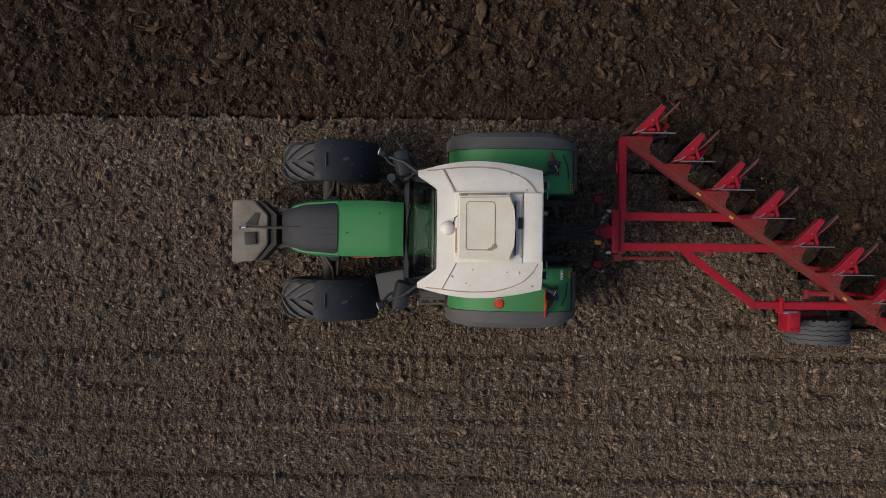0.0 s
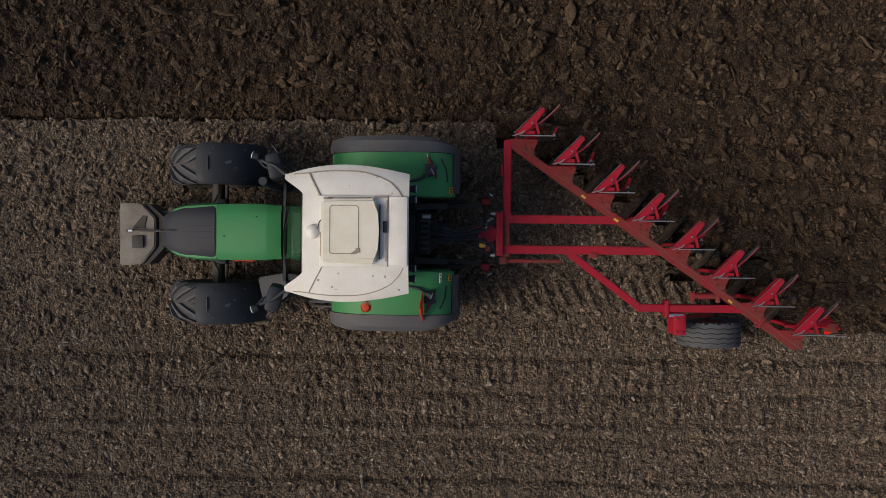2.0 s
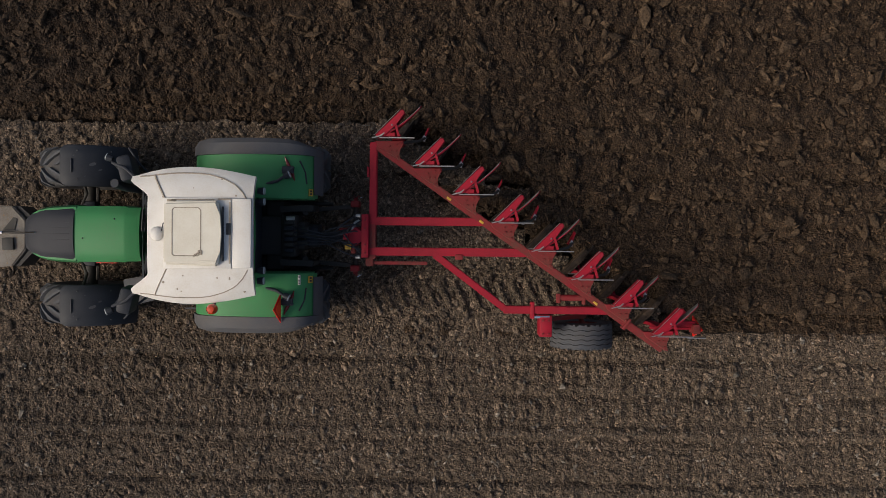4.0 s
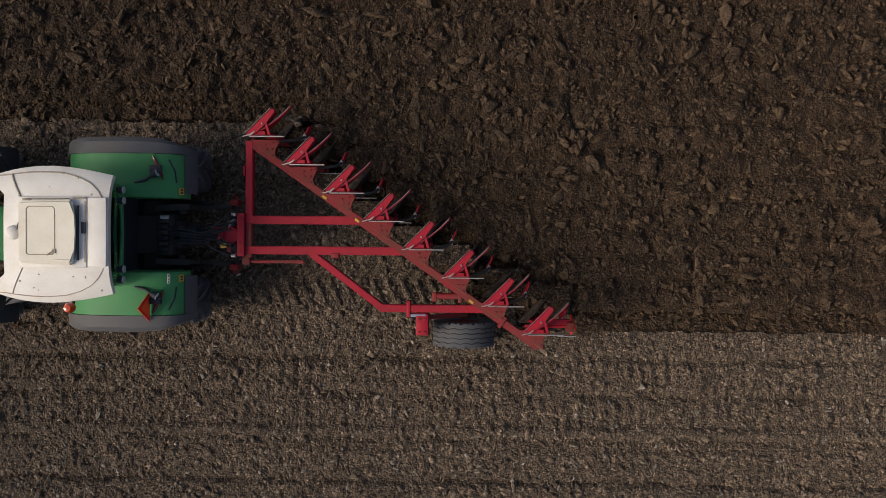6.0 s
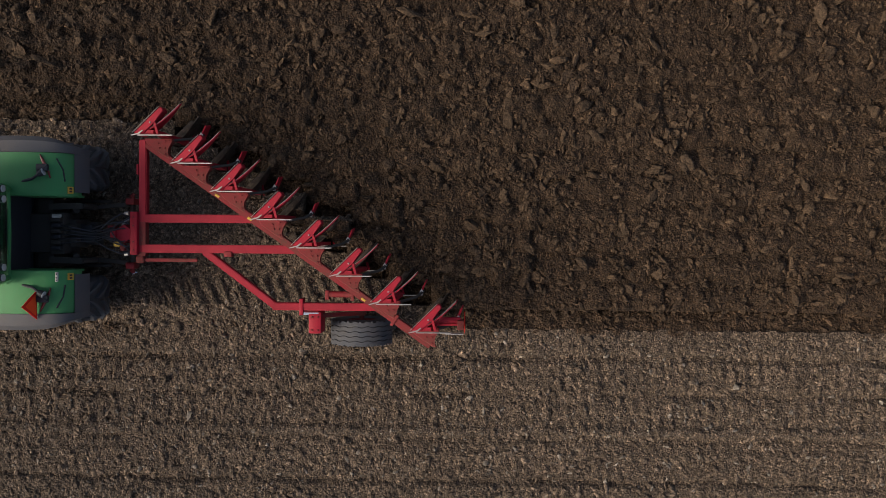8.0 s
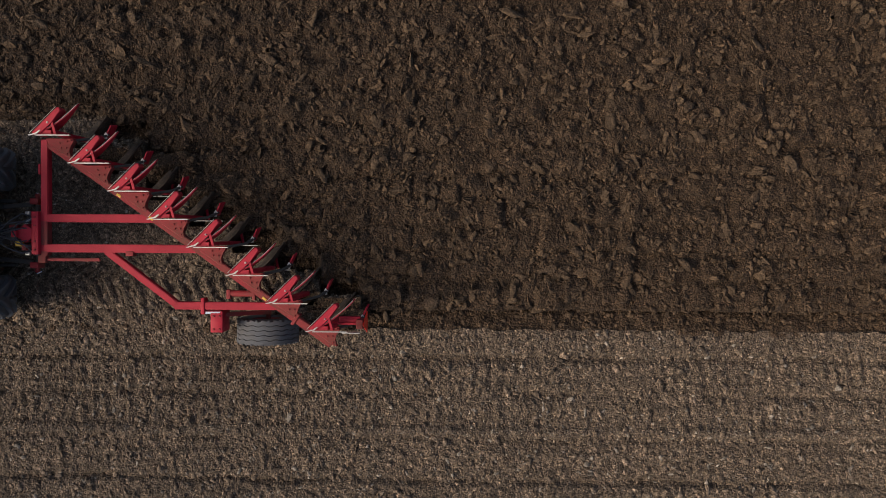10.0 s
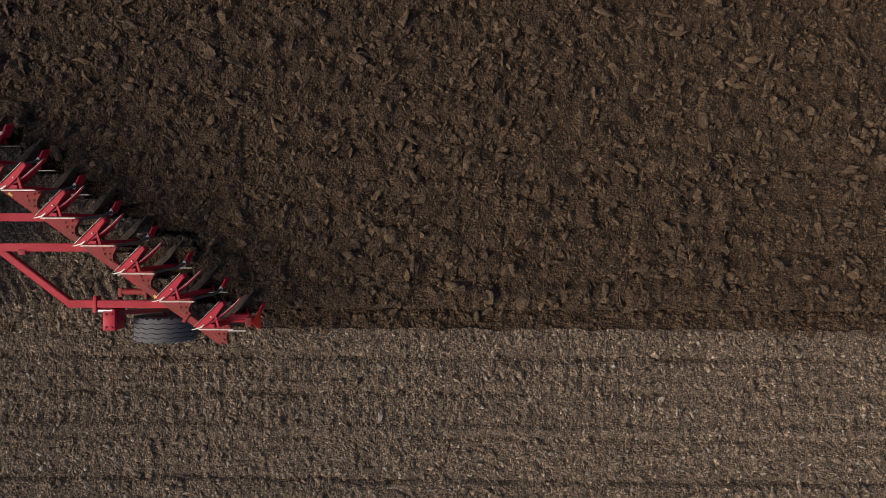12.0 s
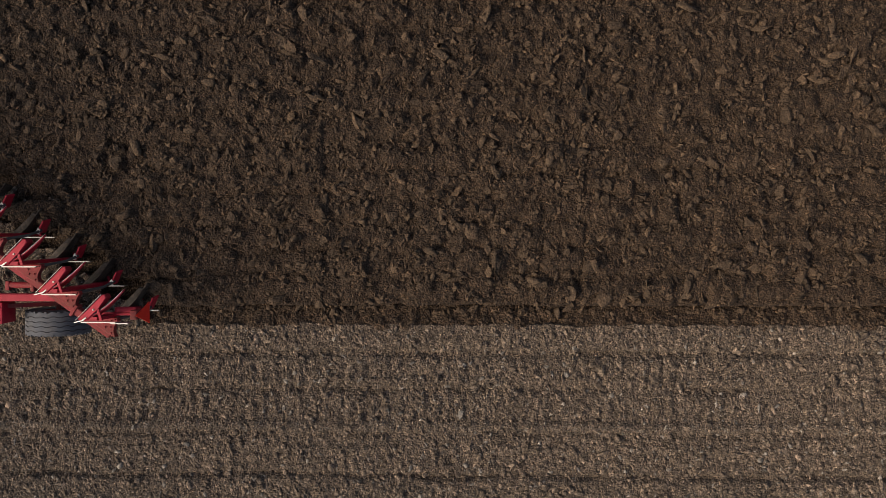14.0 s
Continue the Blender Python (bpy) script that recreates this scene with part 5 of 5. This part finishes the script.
# ---- one body, above and mirrored below the beam ----
def body_meshes():
    """Meshes of a body, with its origin where the bracket meets the beam."""
    out = []

    def keep(name, bm, material, label=""):
        bmesh.ops.recalc_face_normals(bm, faces=bm.faces)
        me = bpy.data.meshes.new(name)
        bm.to_mesh(me)
        bm.free()
        me.materials.append(material)
        out.append((name, me, label))

    # bracket plate: flat, with a round hollow at its rear edge
    hollow = [(0.235, 0.045), (0.245, 0.0), (0.205, -0.045), (0.178, -0.095), (0.168, -0.15), (0.178, -0.205), (0.205, -0.25)]
    bm = bmesh.new()
    prism(bm, [(-0.19, 0.045)] + hollow + [(0.15, -0.24), (-0.14, -0.04)], -0.045, 0.082)
    bmesh.ops.bevel(bm, geom=[e for e in bm.edges if all(v.co.z > 0 for v in e.verts)], offset=0.008, segments=1, affect="EDGES")
    keep("body_bracket", bm, RUSTRED, "brown-red bracket plate with bolts")
    bm = bmesh.new()
    bmesh.ops.create_cone(bm, cap_ends=True, segments=8, radius1=0.015, radius2=0.013, depth=0.022)
    keep("bolt", bm, RUSTRED)
    for up in (1, -1):
        top = 0.62 if up > 0 else -1.30
        mid = 0.10 * up

        def zz(f):
            return mid + (top - mid) * f
        # leg
        bm = bmesh.new()
        loft(bm, [[(0.06 + dx, 0.06, z), (0.20 + dx, 0.06, z), (0.20 + dx, 0.11, z), (0.06 + dx, 0.11, z)] for z, dx in ((0.0, 0.0), (zz(0.5), 0.02), (zz(0.92), -0.06))])
        bar(bm, (0.20, 0.06, zz(0.88)), (0.15, 0.24, zz(0.90)), 0.035, 0.05)
        keep("leg", bm, RED)
        # back of the mouldboard: a red plate that leans
        bm = bmesh.new()
        prism(bm, [(-0.14, 0.075), (-0.08, 0.05), (0.0, 0.065), (0.155, 0.22), (0.292, 0.395), (0.272, 0.44), (0.232, 0.445)], zz(0.60), zz(0.97))
        bmesh.ops.bevel(bm, geom=[e for e in bm.edges if abs(e.verts[0].co.z - e.verts[1].co.z) < 0.01], offset=0.012, segments=1, affect="EDGES")
        keep("frog", bm, RED if up > 0 else SOILED_SHADE, "frog behind the mouldboard")
        bm = bmesh.new()
        tube(bm, [(-0.16, 0.07, zz(0.985)), (0.225, 0.45, zz(0.985))], 0.004, 6)
        keep("frog_edge", bm, STEEL)
        bm = bmesh.new()
        bmesh.ops.create_cone(bm, cap_ends=True, segments=8, radius1=0.016, radius2=0.012, depth=0.02, matrix=pose(0.10, 0.22, zz(0.97) + 0.008 * up))
        keep("frog_bolt", bm, STEEL)
        # mouldboard: a curved sheet with thickness
        bm = bmesh.new()
        rows = []
        for q in range(6):
            f = q / 5
            ring = []
            for i in range(9):
                g = i / 8
                x = -0.12 + 0.62 * g ** 0.9
                y = 0.055 + 0.16 * g + 0.27 * g ** 1.6 + 0.03 * (1 - f) * g
                if up < 0:
                    x = -0.12 + 0.46 * g
                f_here = f + (1 - f) * 0.85 * g ** 1.6 if up > 0 else f
                ring.append((x + 0.02 * (1 - f) * g, y, zz((0.28 if up > 0 else 0.60) + (0.66 if up > 0 else 0.34) * f_here - 0.10 * g * f_here)))
            rows.append(ring)
        back = [[(x + 0.008, y - 0.014, z) for x, y, z in r] for r in rows]
        loft(bm, [a + b[::-1] for a, b in zip(rows, back)])
        keep("mouldboard", bm, RED if up > 0 else SOILED_SHADE, "mouldboard with a red painted back")
        # its scoured face on the furrow side
        bm = bmesh.new()
        face = [[(x - 0.003, y + 0.006, z) for x, y, z in r] for r in rows]
        loft(bm, [[(x, y, z) for x, y, z in a] + [(x + 0.001, y - 0.004, z) for x, y, z in a[::-1]] for a in face])
        keep("wear_face", bm, STEEL if up > 0 else SOILED_SHADE, "scoured steel face")
        # bright edge of the mouldboard
        bm = bmesh.new()
        tube(bm, [(x, y + 0.002, z + 0.004 * up) for x, y, z in rows[-1][5:]], 0.005, 6)
        keep("mouldboard_edge", bm, STEEL)
        # landside and share
        bm = bmesh.new()
        box(bm, -0.08, 0.43, 0.028, 0.042, zz(0.88), zz(1.0))
        keep("landside", bm, STEEL, "bright steel landside")
        bm = bmesh.new()
        prism(bm, [(-0.19, 0.035), (-0.17, 0.028), (-0.05, 0.055), (0.0, 0.10), (-0.012, 0.11), (-0.07, 0.068)], zz(0.94), zz(1.0))
        keep("share", bm, STEEL, "polished share point")
        # skimmer on its stalk, below the beam
        if up > 0:
            continue
        bm = bmesh.new()
        tube(bm, [(0.20, 0.02, 0.0), (0.46, 0.08, zz(0.12)), (0.56, 0.16, zz(0.30))], 0.022, 8)
        keep("skimmer_stalk", bm, DARK)
        bm = bmesh.new()
        loft(bm, [[(0.50, 0.12, zz(0.26)), (0.53, 0.11, zz(0.26)), (0.60, 0.30, zz(0.28)), (0.585, 0.31, zz(0.28))], [(0.49, 0.13, zz(0.48)), (0.52, 0.12, zz(0.48)), (0.62, 0.33, zz(0.46)), (0.60, 0.34, zz(0.46))]])
        keep("skimmer", bm, RED)
        bm = bmesh.new()
        prism(bm, [(0.50, 0.10), (0.545, 0.09), (0.56, 0.16), (0.53, 0.20), (0.505, 0.16)], zz(0.25), zz(0.25) + 0.03 * up)
        keep("skimmer_point", bm, STEEL)
    return out


MESHES = body_meshes()
for i in range(COUNT):
    at = Vector((1.985 + 0.581 * i, 1.402 - 0.406 * i, FZ))
    base = None
    for name, me, label in MESHES:
        ob = tagged(new(name, me), label)
        if base is None:
            base = ob
            ob.parent = plough
            ob.location = at
        else:
            ob.parent = base
        if name == "bolt":
            ob.location = (0.14, 0.0, 0.092)
            for spot in ((0.20, 0.015), (0.03, -0.03), (0.13, -0.10), (0.05, -0.10), (0.14, -0.19)):
                nut = new("bolt", me)
                nut.parent, nut.location = base, (*spot, 0.092)
# yellow marks on the main beam
for f in (0.25, 0.365, 0.767):
    p = P0 + (P1 - P0) * f
    bm = bmesh.new()
    box(bm, -0.038, 0.038, -0.018, 0.018, 0.077, 0.082, 0.002, m=pose(p.x - 0.02, p.y - 0.01, FZ, 0, 0, -36))
    part("beam_sticker", bm, YELLOW, plough, "yellow sticker")
# clamp near the rear, then the tail bar with its reflector
bm = bmesh.new()
box(bm, -0.025, 0.025, -0.095, 0.095, -0.09, 0.10, 0.010, m=pose(5.62, -1.285, FZ, 0, 0, -35))
part("beam_clamp", bm, RUSTRED, plough)
beam("tail_bar", (5.95, -1.33, FZ + 0.12), (6.60, -1.33, FZ + 0.12), 0.045, 0.05)
bm = bmesh.new()
box(bm, 6.40, 6.66, -1.43, -1.416, FZ + 0.46, FZ + 0.60)
part("landside_extension", bm, STEEL, plough, "long bright landside of the last body")
bm = bmesh.new()
box(bm, 6.30, 6.62, -1.30, -1.22, FZ + 0.10, FZ + 0.20, 0.012)
part("tail_block", bm, RED, plough)
bm = bmesh.new()
box(bm, 6.57, 6.67, -1.40, -1.26, FZ + 0.02, FZ + 0.30, 0.012)
part("tail_bracket", bm, RUSTRED, plough)
bm = bmesh.new()
prism(bm, [(-1.50, 0.95), (-1.17, 0.95), (-1.335, 1.50)], 6.675, 6.69, "x")
part("rear_triangle", bm, SIGNRED, plough, "red warning triangle")


# ---- what moves ----
def slice_state(xc, yc, k, jit, turned):
    """Pose of a slice; turned runs from 0 (land) to 1 (rolled over)."""
    s = max(0.0, min(1.0, turned))
    e = s * s * (3 - 2 * s)
    lift = 0.16 * math.sin(math.pi * s)
    return pose(xc + e * (0.10 + 0.03 * jit[0]), yc + e * (SLICE + 0.015 * jit[1]), -DEPTH / 2 + lift + e * 0.02 * jit[2], -180 * e + 3.0 * e * jit[3], 2.5 * e * jit[4], e * 4 * jit[1])


def motions():
    step = [i * 0.5 for i in range(29)]
    walk(tractor, [(t, pose(*drive(t), 0)) for t in step])
    walk(plough, [(t, pose(*drive(t), 0)) for t in step])
    quick = [i * 0.2 for i in range(71)]
    for wheel, at, r in ROLLING:
        walk(wheel, [(t, pose(*at, 0, math.degrees((drive(t)[0] - drive(0)[0]) / r), 0)) for t in quick])
    for marks, xc in PRINTS:
        # pressed up when the rear wheel rolls over
        hit = min((abs(drive(i * 0.02)[0] - xc), i * 0.02) for i in range(-200, 760))[1]
        low, up = pose(0, 0, -0.08), pose(0, 0, 0)
        if hit < 0.1 or hit > 13.7:
            marks.matrix_basis = up if hit < 0.1 else low
            continue
        walk(marks, [(0.0, low), (hit - 0.05, low), (hit + 0.15, up), (14.0, up)])
    for ob, xc, yc, k, jit in SLICES:
        # when the body comes to the middle of this slice
        best = min((abs(drive(i * 0.02)[0] + BODY_X + 0.12 + BODY_STEP * k - xc), i * 0.02) for i in range(-100, 760))[1]
        t0, t1 = best - 0.23, best + 0.13
        if t1 <= 0 or t0 >= 14:
            ob.matrix_world = slice_state(xc, yc, k, jit, 1.0 if t1 <= 0 else 0.0)
            continue
        times = sorted({0.0, 14.0} | {round(t0 + (t1 - t0) * i / 6, 3) for i in range(7) if 0 < t0 + (t1 - t0) * i / 6 < 14})
        walk(ob, [(t, slice_state(xc, yc, k, jit, (t - t0) / (t1 - t0))) for t in times])


motions()
